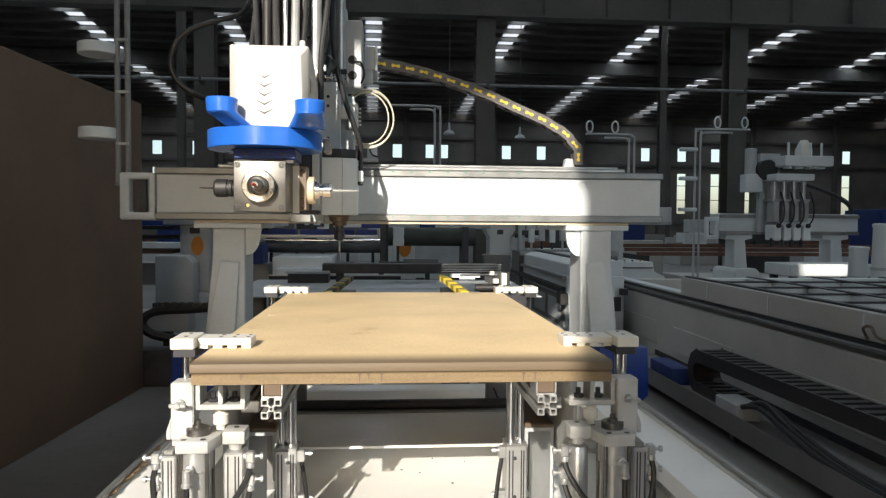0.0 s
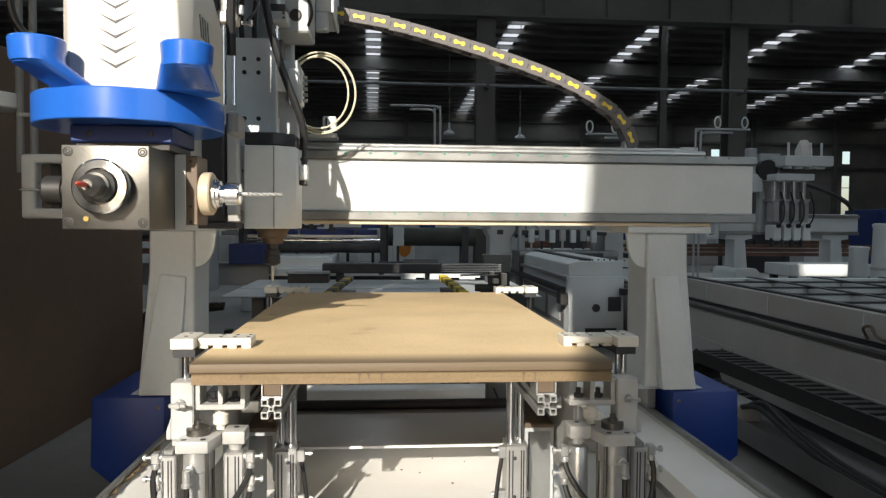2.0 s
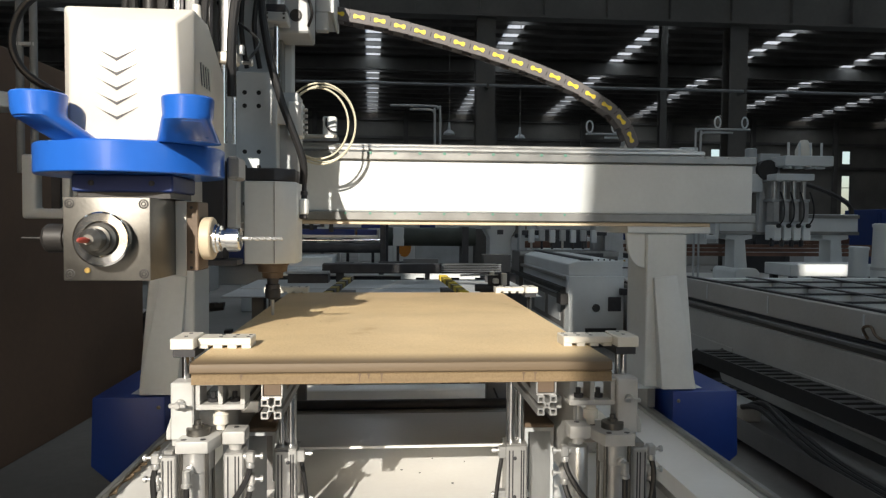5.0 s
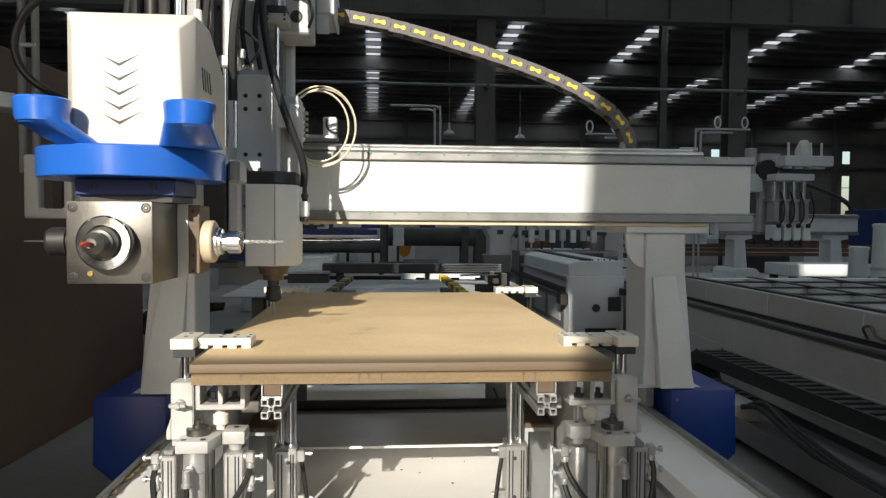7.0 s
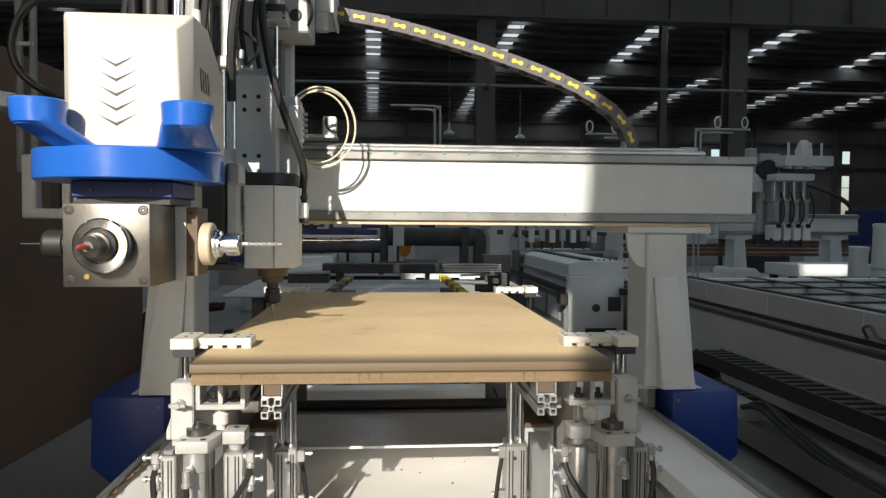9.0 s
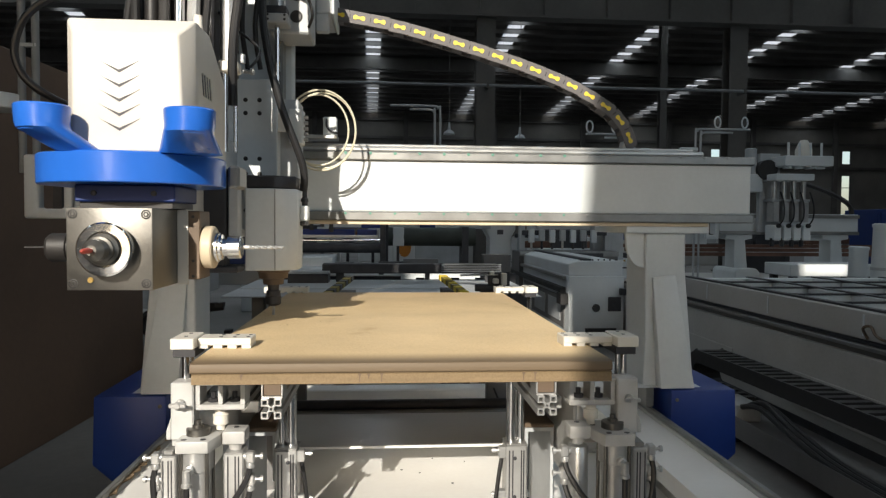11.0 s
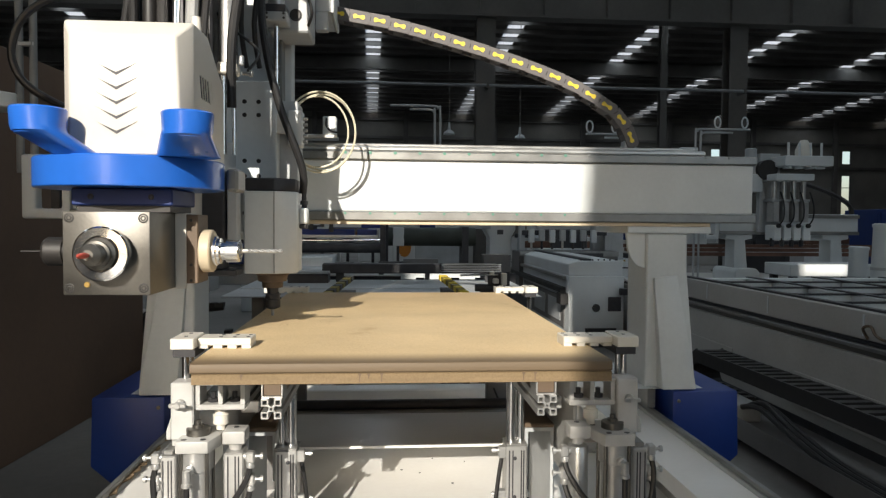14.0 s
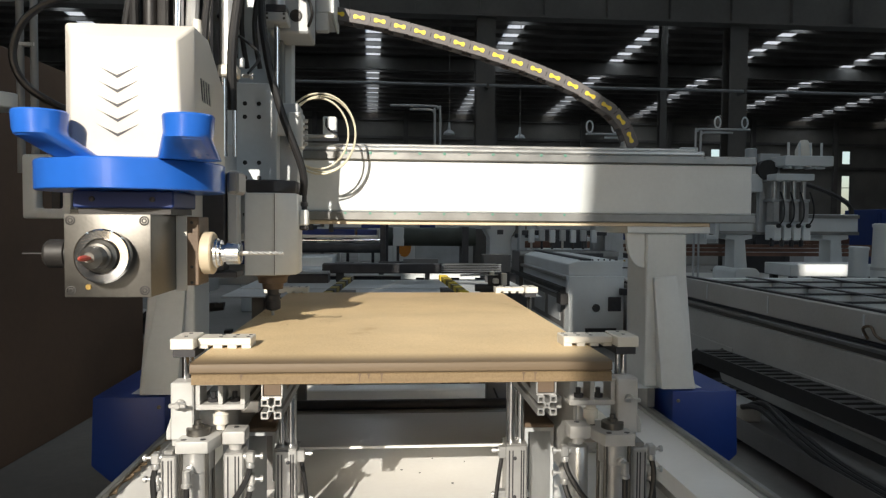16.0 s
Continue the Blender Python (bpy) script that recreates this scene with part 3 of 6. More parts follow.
    for k in range(4):
        a = math.pi / 4 + k * math.pi / 2
        bm = bmesh.new()
        cyl(bm, (X(u) + r * 1.15 * math.cos(a), y + v + r * 1.15 * math.sin(a), 0.16), (X(u) + r * 1.15 * math.cos(a), y + v + r * 1.15 * math.sin(a), 0.6455), 0.0042, 8)
        part("tie_rod", bm, STEEL, t)
    # outer square cylinder
    bm = bmesh.new()
    B(bm, 0.489, 0.521, -0.075, -0.015, 0.16, 0.634, 0.003)
    sq = part("square_cylinder", bm, ALU, t, "square slotted aluminium air cylinder")
    for u in (0.497, 0.5035, 0.5145):
        bm = bmesh.new()
        B(bm, u, u + 0.0028, -0.0758, -0.074, 0.17, 0.625)
        part("sensor_slot", bm, DARKM, sq)
    bm = bmesh.new()
    B(bm, 0.4955, 0.516, -0.07, -0.02, 0.6345, 0.6455, 0.002)
    part("cylinder_collar", bm, RAIL, t)
    # air fittings: elbow block, screw with a round head, hose running down and away
    for u, z, d in ((0.533, 0.628, 1), (0.336, 0.628, -1), (0.336, 0.578, -1), (0.533, 0.582, 1), (0.455, 0.612, 0)):
        bm = bmesh.new()
        yy = y - 0.062
        if d:
            dd = s * d
            lathe(bm, (X(u) - dd * 0.014, yy, z), (dd, 0, 0), [(0, 0.008), (0.012, 0.008), (0.013, 0.005), (0.026, 0.005), (0.0265, 0.0035), (0.034, 0.0035), (0.0345, 0.0072), (0.040, 0.0072), (0.041, 0.005)], 12)
            bx(bm, X(u) - 0.009, X(u) + 0.009, yy - 0.011, yy + 0.011, z - 0.013, z + 0.011, 0.003)
            lathe(bm, (X(u), yy - 0.004, z - 0.012), (0, 0, -1), [(0, 0.008), (0.006, 0.0095), (0.010, 0.0095), (0.012, 0.007)], 12)
        else:
            yy = y - 0.113
            lathe(bm, (X(u), y - 0.092, z), (0, -1, 0), [(0, 0.010), (0.012, 0.010), (0.014, 0.0065), (0.030, 0.0065)], 12)
            lathe(bm, (X(u), yy - 0.006, z + 0.006), (0, 0, -1), [(0, 0.008), (0.014, 0.009), (0.026, 0.009), (0.028, 0.0105), (0.034, 0.0105)], 14)
        part("air_fitting", bm, ALU, t, "small bright push-in air fitting")
        bm = bmesh.new()
        if d < 0:
            pts = [(X(u), yy - 0.004, z - 0.018), (X(u + 0.006), yy - 0.014, z - 0.045), (X(u + 0.030), yy - 0.035, z - 0.085), (X(u + 0.062), yy - 0.05, z - 0.13), (X(0.45), yy - 0.05, 0.34), (X(0.46), yy, 0.153)]
        elif d > 0:
            pts = [(X(u), yy - 0.004, z - 0.018), (X(u + 0.004), yy - 0.012, z - 0.05), (X(u - 0.004), yy - 0.02, z - 0.10), (X(u - 0.022), yy - 0.03, z - 0.15), (X(0.49), yy - 0.02, 0.33), (X(0.47), yy, 0.153)]
        else:
            pts = [(X(u), yy - 0.006, z - 0.02), (X(u - 0.001), yy - 0.012, z - 0.07), (X(u - 0.006), yy - 0.016, z - 0.14), (X(0.45), yy - 0.01, 0.32), (X(0.45), yy + 0.01, 0.153)]
        tube(bm, pts, 0.0062, 8)
        part("air_hose", bm, BLACKG, t, "black air hose")
    return t


def wood_chips():
    rnd = random.Random(3)
    bm = bmesh.new()
    for k in range(24):
        x, y = rnd.uniform(0.03, 0.83), rnd.uniform(0.05, 1.3)
        if k < 9:
            x, y = 0.046 + rnd.gauss(0, 0.05), 0.735 + rnd.gauss(0, 0.05)
        r = rnd.uniform(0.0005, 0.0012)
        x = max(x, 0.01)
        a = rnd.uniform(0, 3)
        pts = [(x + r * math.cos(a + i * 1.57) * (1 + 0.5 * (i % 2)), y + r * math.sin(a + i * 1.57)) for i in range(4)]
        prism(bm, pts, "z", 0.8501, 0.8504 + r * 0.5)
    solid("wood_chips", bm, CHIP, "scattered pale wood chips on the board", "wood chips", "stuff")


wood_chips()


def flying_chips():
    """Crumbs thrown up where the bit enters the board."""
    rnd = random.Random(5)
    out = []
    me = None
    for k in range(18):
        if me is None:
            bm = bmesh.new()
            prism(bm, [(-0.003, -0.001), (0.001, -0.002), (0.003, 0.001), (-0.001, 0.0018)], "z", 0.0, 0.0012)
            ob = solid("wood_chip", bm, CHIP, "pale loose wood chip thrown by the router bit", "wood chip", group="loose wood chips")
            me = ob.data
        else:
            ob = tagged(new("wood_chip", me), "pale loose wood chip thrown by the router bit", "wood chip", "loose wood chips")
        a = rnd.uniform(0, 6.28)
        start = Vector((0.046 + 0.012 * math.cos(a), 0.735 + 0.012 * math.sin(a), 0.8502))
        far = rnd.uniform(0.05, 0.2)
        end = Vector((min(0.8, max(0.01, 0.12 + far * math.cos(a) * 1.6)), 0.70 + far * math.sin(a), 0.8502))
        out.append((ob, start, end, rnd.uniform(0.03, 0.14), rnd.uniform(0, 80)))
    return out


FLYING = flying_chips()

for side in (-1, 1):
    lift_tower(side, 0.171)
    lift_tower(side, 1.40, True)


def inner_cylinder(s):
    """Square air cylinder with polished rods under the extrusion, and the open channel behind it."""
    X = lambda u: 0.430 + s * u
    t = thing("lift_cylinder", "square aluminium lift cylinder with polished rods under the board", "cylinder", (X(0.29), 0.36, 0.15), "lift cylinders")
    u0, y0, zb = 0.291, 0.345, 0.562
    part("body", BM(bx, X(u0) - 0.028, X(u0) + 0.028, y0, y0 + 0.06, 0.15, zb, 0.004), ALU, t)
    part("body_cap", BM(bx, X(u0) - 0.0285, X(u0) + 0.0285, y0 - 0.001, y0 + 0.061, zb + 0.0005, zb + 0.006, 0.002), RAIL, t)
    for dx in (-0.019, -0.010, 0.012, 0.018):
        part("sensor_slot", BM(bx, X(u0) + dx - 0.0016, X(u0) + dx + 0.0016, y0 - 0.0012, y0 + 0.001, 0.16, zb - 0.01), DARKM, t)
    for z in (zb - 0.03, zb - 0.13):
        bm = bmesh.new()
        lathe(bm, (X(u0) - s * 0.005, y0, z), (0, -1, 0), [(0, 0.005), (0.0015, 0.005), (0.002, 0.003)], 10)
        part("screw", bm, DARKM, t)
    for u, r in ((u0 + 0.014, 0.009), (u0 - 0.010, 0.014)):
        bm = bmesh.new()
        cyl(bm, (X(u), y0 + 0.03, zb), (X(u), y0 + 0.03, 0.728), r, 16)
        part("rod", bm, CHROME, t, "polished steel guide rod")
    part("rod_plate", BM(bx, X(u0) - 0.037, X(u0) + 0.037, y0 - 0.005, y0 + 0.065, 0.7285, 0.739, 0.002), DARKM, t)
    for z in (zb - 0.012, zb - 0.125):
        bm = bmesh.new()
        cyl(bm, (X(u0 - 0.034), y0 + 0.012, z), (X(u0 - 0.064), y0 + 0.012, z), 0.004, 8)
        lathe(bm, (X(u0 - 0.056), y0 + 0.012, z), (-s, 0, 0), [(0, 0.0065), (0.005, 0.0065)], 10)
        bx(bm, X(u0 - 0.037) - 0.009, X(u0 - 0.037) + 0.009, y0, y0 + 0.022, z - 0.018, z + 0.011, 0.002)
        part("air_fitting", bm, ALU, t)
        bm = bmesh.new()
        tube(bm, [(X(u0 - 0.037), y0 + 0.01, z - 0.016), (X(u0 - 0.046), y0 + 0.005, z - 0.07), (X(u0 - 0.054), y0 + 0.005, z - 0.16), (X(u0 - 0.046), y0 + 0.02, 0.26), (X(u0 - 0.03), y0 + 0.05, 0.153)], 0.0055, 8)
        part("air_hose", bm, BLACKG, t, "black air hose")
    bm = bmesh.new()
    # open channel: short inner flange, top web, outer wall down to the bed
    zt, a, c = 0.586, 0.326, 0.405
    prism(bm, [(X(a), zt - 0.13), (X(a), zt), (X(c), zt), (X(c), 0.15), (X(c - 0.008), 0.15), (X(c - 0.008), zt - 0.01), (X(a + 0.01), zt - 0.01), (X(a + 0.01), zt - 0.13)], "y", 0.425, 0.70)
    part("housing", bm, GREYW, t, "grey painted open channel beside the lift")
    part("housing_top", BM(bx, *sorted((X(a - 0.001), X(c + 0.001))), 0.423, 0.702, zt + 0.0005, zt + 0.012, 0.003), BROWNM, t, "dark brown top plate")


inner_cylinder(-1)
inner_cylinder(1)


def tower_rail(s):
    X = lambda u: 0.430 + s * u
    t = thing("guide_beam", "long aluminium guide beam with dark slots beside the board", "beam", (X(0.357), 0.7, 0.15), "guide beams")
    part("beam", BM(bx, X(0.357) - 0.021, X(0.357) + 0.021, 0.235, 1.48, 0.688, 0.716, 0.002), ALU, t)
    for u in (0.347, 0.367):
        part("slot", BM(bx, X(u) - 0.004, X(u) + 0.004, 0.237, 1.478, 0.7162, 0.718, 0.0005), DARKM, t, "dark slot of the guide beam")
    part("slot", BM(bx, *sorted((X(0.3362), X(0.3345))), 0.237, 1.478, 0.697, 0.707), DARKM, t)
    # added plate, keeps sun from leaking past the board's edge onto the cross member
    part("sun_blocker", BM(bx, X(0.437) - 0.005, X(0.437) + 0.005, 0.33, 1.2, 0.46, 0.80, 0.002), BEDPAINT, t, "thin grey plate added to block stray sun under the board")
    for y in (0.78, 1.34):
        part("post", BM(bx, X(0.40) - 0.045, X(0.40) + 0.045, y, y + 0.05, 0.15, 0.6875, 0.003), DKPAINT, t)


tower_rail(-1)
tower_rail(1)


# ---- the gantry ----
def gantry():
    g = thing("gantry", "white painted moving gantry with a long box beam on two legs", "gantry", (GX, 1.3, 0.21))
    beam = part("beam", BM(bx, -0.73, 1.785, 1.2, 1.42, 1.172, 1.36, 0.004), WHITE, g)
    for z0, z1 in ((1.1385, 1.1718), (1.3602, 1.392)):
        part("rail_bar", BM(bx, -0.735, 1.795, 1.186, 1.43, z0, z1, 0.004), RAIL, g, "dull grey steel bearing rail along the beam")
    part("lower_strip", BM(bx, -0.55, 1.62, 1.2, 1.43, 1.124, 1.1382, 0.002), BEIGE, g)
    part("top_cover", BM(bx, -0.44, 1.60, 1.205, 1.42, 1.3925, 1.412, 0.006), ALU, g, "brushed metal cover strip")
    part("top_cover", BM(bx, -0.40, 1.57, 1.23, 1.40, 1.4125, 1.424, 0.004), ALU, g)
    for i in range(17):
        bm = bmesh.new()
        x = 0.235 + i * 0.0905
        lathe(bm, (x, 1.1858, 1.386), (0, -1, 0), [(0, 0.006), (0.0015, 0.006), (0.002, 0.004)], 8)
        part("bolt_cap", bm, GREEN if x < 1.1 else RAIL, g, "green plastic bolt cap" if x < 1.1 else "")
        bm = bmesh.new()
        lathe(bm, (x, 1.1858, 1.165), (0, -1, 0), [(0, 0.005), (0.0015, 0.005), (0.002, 0.003)], 8)
        part("bolt_cap", bm, GREEN if x < 1.1 else RAIL, g)
    # cable bracket frame at the beam's end
    bm = bmesh.new()
    frame_plate(bm, -0.905, -0.737, 1.136, 1.365, -0.857, -0.768, 1.172, 1.334, 1.2, 1.26, 0.01)
    part("end_frame", bm, WHITE, g, "white rounded end frame with a square window")
    part("end_rail", BM(bx, -0.83, -0.80, 1.262, 1.29, 1.14, 1.36), DARKM, g)
    for x in (-0.92, -0.872):
        bm = bmesh.new()
        cyl(bm, (x, 1.235, 1.30), (x, 1.235, 2.7), 0.0135, 14)
        part("cable_pole", bm, POLEG, g, "tall grey pipe pole")
    for z in (1.525, 1.93):
        bm = bmesh.new()
        lathe(bm, (-1.012, 1.235, z), (0, 0, 1), [(0, 0.085), (0.004, 0.09), (0.05, 0.09), (0.054, 0.085)], 24)
        part("cable_spool", bm, WHITE, g, "short round white cable holder")
    for z in (1.50, 1.75, 2.0):
        part("pole_clip", BM(bx, -0.925, -0.865, 1.222, 1.248, z, z + 0.012), GREYW, g)
    # legs
    for s in (-1, 1):
        X = lambda u: GX + s * u
        bm = bmesh.new()
        a, b2 = sorted((X(0.76), X(1.085)))
        bx(bm, a, b2, 1.19, 1.60, 1.098, 1.1235, 0.003)
        part("leg_cap", bm, WHITE, g)
        bm = bmesh.new()
        prism(bm, [(X(0.84), 1.0975), (X(0.997), 1.0975), (X(0.999), 0.95), (X(1.04), 0.508), (X(0.842), 0.508)], "y", 1.2, 1.415, 0.005)
        leg = part("leg", bm, WHITE, g)
        bm = bmesh.new()
        # rounded gusset under the cap
        pts = [(X(0.839), 1.0975), (X(0.765), 1.0975)]
        for k in range(7):
            an = k / 6 * math.pi / 2
            pts.append((X(0.839 - 0.070 * math.cos(an)), 0.985 + 0.105 - 0.105 * math.sin(an) - 0.02))
        pts[-1] = (X(0.839), 0.965)
        prism(bm, pts, "y", 1.215, 1.235)
        part("gusset", bm, WHITE, g)
        part("gusset_bracket", BM(bx, *sorted((X(0.80), X(0.838))), 1.236, 1.27, 1.05, 1.0972), DARKM, g)
        # wedge that stands out further towards the foot
        bm = bmesh.new()
        top, low = ((0.866, 0.93), (0.956, 0.94)), ((1.02, 0.512), (0.888, 0.512))
        front = [bm.verts.new((X(u), 1.187, z)) for u, z in top] + [bm.verts.new((X(u), 1.142, z)) for u, z in low]
        rear = [bm.verts.new((X(u), 1.1995, z)) for u, z in top + low]
        fs = [bm.faces.new(front), bm.faces.new(rear[::-1])] + [bm.faces.new((front[i], rear[i], rear[(i + 1) % 4], front[(i + 1) % 4])) for i in range(4)]
        bmesh.ops.recalc_face_normals(bm, faces=fs)
        bmesh.ops.bevel(bm, geom=list(bm.edges), offset=0.004, segments=2, profile=0.5, affect="EDGES")
        part("leg_rib", bm, WHITE, g, "raised tapering rib on the leg")
        bm = bmesh.new()
        prism(bm, [(X(0.928), 0.507), (X(1.18), 0.507), (X(1.188), 0.26), (X(1.12), 0.20), (X(0.928), 0.20)], "y", 1.14, 1.72, 0.008, 2)
        foot = part("foot_cover", bm, BLUEP, g, "dark blue painted foot cover")
        part("foot_plate", BM(bx, *sorted((X(0.80), X(1.06))), 1.18, 1.68, 0.508, 0.5085), WHITE, g)
        bm = bmesh.new()
        lathe(bm, (X(0.95), 1.139, 0.47), (0, -1, 0), [(0, 0.007), (0.003, 0.007), (0.004, 0.004)], 10)
        part("screw", bm, STEEL, foot)
        for yy in (1.24, 1.52):
            part("slider", BM(bx, *sorted((X(0.868), X(0.90))), yy, yy + 0.12, 0.4185, 0.5075, 0.003), RAIL, g)
    return g


GANTRY = gantry()


# ---- the carriage that slides along the beam ----
def x_carriage():
    c = thing("x_carriage", "grey sliding carriage with cylinders and motor on the gantry beam", "carriage", (-0.02, 1.1, 1.13))
    part("back_plate", BM(bx, -0.21, 0.055, 1.10, 1.18, 1.13, 2.15, 0.004), WHITE, c)
    for z in (1.15, 1.37):
        for x in (-0.16, 0.0):
            part("bearing_block", BM(bx, x - 0.05, x + 0.05, 1.06, 1.0995, z - 0.02, z + 0.02, 0.003), RAIL, c)
    for x in (-0.14, 0.02):
        part("z_rail", BM(bx, x - 0.012, x + 0.012, 1.03, 1.0995, 1.40, 2.15, 0.002), RAIL, c)
    # motor block with cable holes
    m = part("motor_block", BM(bx, 0.0, 0.135, 0.93, 1.099, 1.745, 2.05, 0.006), GREYW, c, "grey motor block with round cable holes")
    for z in (1.80, 1.87):
        bm = bmesh.new()
        lathe(bm, (0.09, 0.93, z), (0, -1, 0), [(0, 0.02), (0.002, 0.02), (0.0025, 0.017), (0.001, 0.015)], 20)
        part("cable_hole", bm, BLACK, m)
    bm = bmesh.new()
    bx(bm, 0.135, 0.190, 1.10, 1.36, 1.862, 1.975, 0.004)
    part("chain_bracket", bm, GREYW, c, "grey box bracket that holds the chain")
    part("bracket_flange", BM(bx, 0.1905, 0.200, 1.09, 1.365, 1.858, 1.98, 0.003), WHITE, c, "white end flange of the chain bracket")
    part("bracket_arm", BM(bx, 0.1355, 0.18, 1.10, 1.14, 1.80, 1.8615, 0.003), GREYW, c)
    bm = bmesh.new()
    bx(bm, 0.0, 0.075, 0.84, 0.92, 1.755, 1.785, 0.004)
    part("cylinder_end", bm, GREYW, c)
    part("cylinder_band", BM(bx, 0.006, 0.069, 0.845, 0.915, 1.7855, 1.81, 0.003), DARKM, c)
    bm = bmesh.new()
    cyl(bm, (0.038, 0.88, 1.80), (0.038, 0.88, 2.3), 0.024, 20)
    part("air_cylinder", bm, ALU, c, "upright aluminium air cylinder")
    bm = bmesh.new()
    cyl(bm, (0.036, 0.88, 1.46), (0.036, 0.88, 1.756), 0.009, 14)
    part("piston_rod", bm, CHROME, c)
    j = part("junction_box", BM(bx, 0.150, 0.20, 1.22, 1.27, 1.45, 1.52, 0.004), WHITE, c, "small white junction box")
    part("box_bracket", BM(bx, 0.02, 0.205, 1.185, 1.275, 1.436, 1.4495, 0.002), ALU, c)
    bm = bmesh.new()
    tube(bm, [(0.165, 1.217, 1.51), (0.165, 1.205, 1.485), (0.18, 1.21, 1.465), (0.205, 1.215, 1.46)], 0.004, 8)
    part("box_cable", bm, BLACKG, j)
    for dx in (-0.026, 0.026):
        for dz in (0.0, 0.014):
            bm = bmesh.new()
            lathe(bm, (0.038 + dx, 0.8398, 1.765 + dz), (0, -1, 0), [(0, 0.004), (0.001, 0.004)], 10)
            part("screw", bm, BLACK, c)
    bm = bmesh.new()
    tube(bm, [(0.10, 0.925, 1.86), (0.13, 0.90, 1.85), (0.145, 0.90, 1.80), (0.13, 0.925, 1.765)], 0.005, 8)
    part("cable", bm, BLACKG, c)
    for k, (x0, x1) in enumerate(((-0.11, -0.13), (-0.06, -0.05), (-0.16, -0.2), (-0.02, 0.0))):
        bm = bmesh.new()
        tube(bm, [(x0, 0.9, 1.62), (x0 - 0.01, 0.86, 1.75), (x1, 0.84, 1.95), (x1 + 0.02, 0.9, 2.3)], 0.008, 8)
        part("cable", bm, BLACKG, c)
    return c


CARRIAGE = x_carriage()


# ---- the router head with everything that goes up and down ----
HX, HY = -0.179, 0.22


def router_head():
    h = thing("router_head", "router head with blue dust ring, cream cover and steel spindle block", "router head", (HX, HY, 1.01))
    # cream cover with chamfered front
    bm = bmesh.new()
    z0, z1 = 1.2965, 1.580
    o = [(-0.283, z0), (-0.018, z0), (-0.018, z1), (-0.283, z1)]
    i = [(-0.250, z0), (-0.030, z0), (-0.040, z1 - 0.042), (-0.250, z1 - 0.042)]
    back = [bm.verts.new((x, 0.355, z)) for x, z in ((-0.283, z0), (-0.008, z0), (-0.008, z1 - 0.10), (-0.283, z1 - 0.10))]
    mid2 = [bm.verts.new((x, 0.24, z)) for x, z in o]
    mid = [bm.verts.new((x, 0.125, z)) for x, z in o]
    fr = [bm.verts.new((x, 0.07, z)) for x, z in i]
    fs = [bm.faces.new(fr), bm.faces.new(back[::-1])]
    for a, b2 in ((fr, mid), (mid, mid2), (mid2, back)):
        for k in range(4):
            fs.append(bm.faces.new((a[k], a[(k + 1) % 4], b2[(k + 1) % 4], b2[k])))
    bmesh.ops.recalc_face_normals(bm, faces=fs)
    bmesh.ops.bevel(bm, geom=[e for e in bm.edges if e.calc_face_angle(0) > 0.2], offset=0.006, segments=3, profile=0.5, affect="EDGES")
    cov = part("cover", bm, HEADC, h, "glossy cream white moulded cover")
    for k in range(5):
        z = 1.4690 - k * 0.0295
        bm = bmesh.new()
        cx = -0.158
        prism(bm, [(cx, z - 0.0125), (cx + 0.041, z + 0.013), (cx + 0.030, z + 0.007), (cx, z - 0.0065), (cx - 0.030, z + 0.007), (cx - 0.041, z + 0.013)], "y", 0.0685, 0.0705)
        part("chevron", bm, DARKM, cov, "thin dark chevron slot")
    for k in range(5):
        bm = bmesh.new()
        y = 0.165 + k * 0.021
        prism(bm, [(y, 1.478), (y + 0.006, 1.478), (y + 0.019, 1.432), (y + 0.013, 1.432)], "x", -0.0205, -0.0172)
        part("vent_slot", bm, DARKM, cov)
        bm = bmesh.new()
        prism(bm, [(y + 0.007, 1.480), (y + 0.011, 1.480), (y + 0.024, 1.430), (y + 0.020, 1.430)], "x", -0.0200, -0.0155)
        part("vent_louvre", bm, COVERW, cov)
    # blue dust ring, hollow below
    bm = bmesh.new()
    lathe(bm, (HX, HY, 1.232), (0, 0, 1), [(0.012, 0.115), (0.0, 0.118), (0.0, 0.194), (0.002, 0.196), (0.060, 0.1965), (0.063, 0.194), (0.064, 0.10), (0.052, 0.09), (0.012, 0.115)], 72, closed=False)
    ring = part("dust_ring", bm, BLUE, h, "glossy bright blue plastic dust ring")
    part("ring_clamp", BM(bx, 0.018, 0.045, HY + 0.03, HY + 0.12, 1.232, 1.285, 0.006), POLEG, h, "grey clamp beside the ring")
    # two suction cups leaning into the ring
    for s, cxx, rr, zt in ((-1, -0.284, 0.049, 1.379), (1, -0.003, 0.048, 1.376)):
        bm = bmesh.new()
        n, CY = 28, 0.016
        levels = [(zt, rr, cxx, 1), (zt - 0.003, rr + 0.002, cxx, 1), (zt - 0.036, rr, cxx, 1), (zt - 0.046, rr * 0.99, cxx - s * 0.003, 1.0), (1.293 if s < 0 else 1.294, 0.044 if s < 0 else 0.064, cxx + (0.05 if s < 0 else -0.017), 0.85)]
        rings = []
        for z, r, x, q in levels:
            cy = CY + ((0.055 if s < 0 else 0.070) if z < 1.3 else 0.0)
            rings.append([bm.verts.new((x + r * math.cos(2 * math.pi * k / n), cy + r * q * math.sin(2 * math.pi * k / n), z)) for k in range(n)])
        inner = [bm.verts.new((cxx + (rr - 0.005) * math.cos(2 * math.pi * k / n), CY + (rr - 0.005) * math.sin(2 * math.pi * k / n), zt)) for k in range(n)]
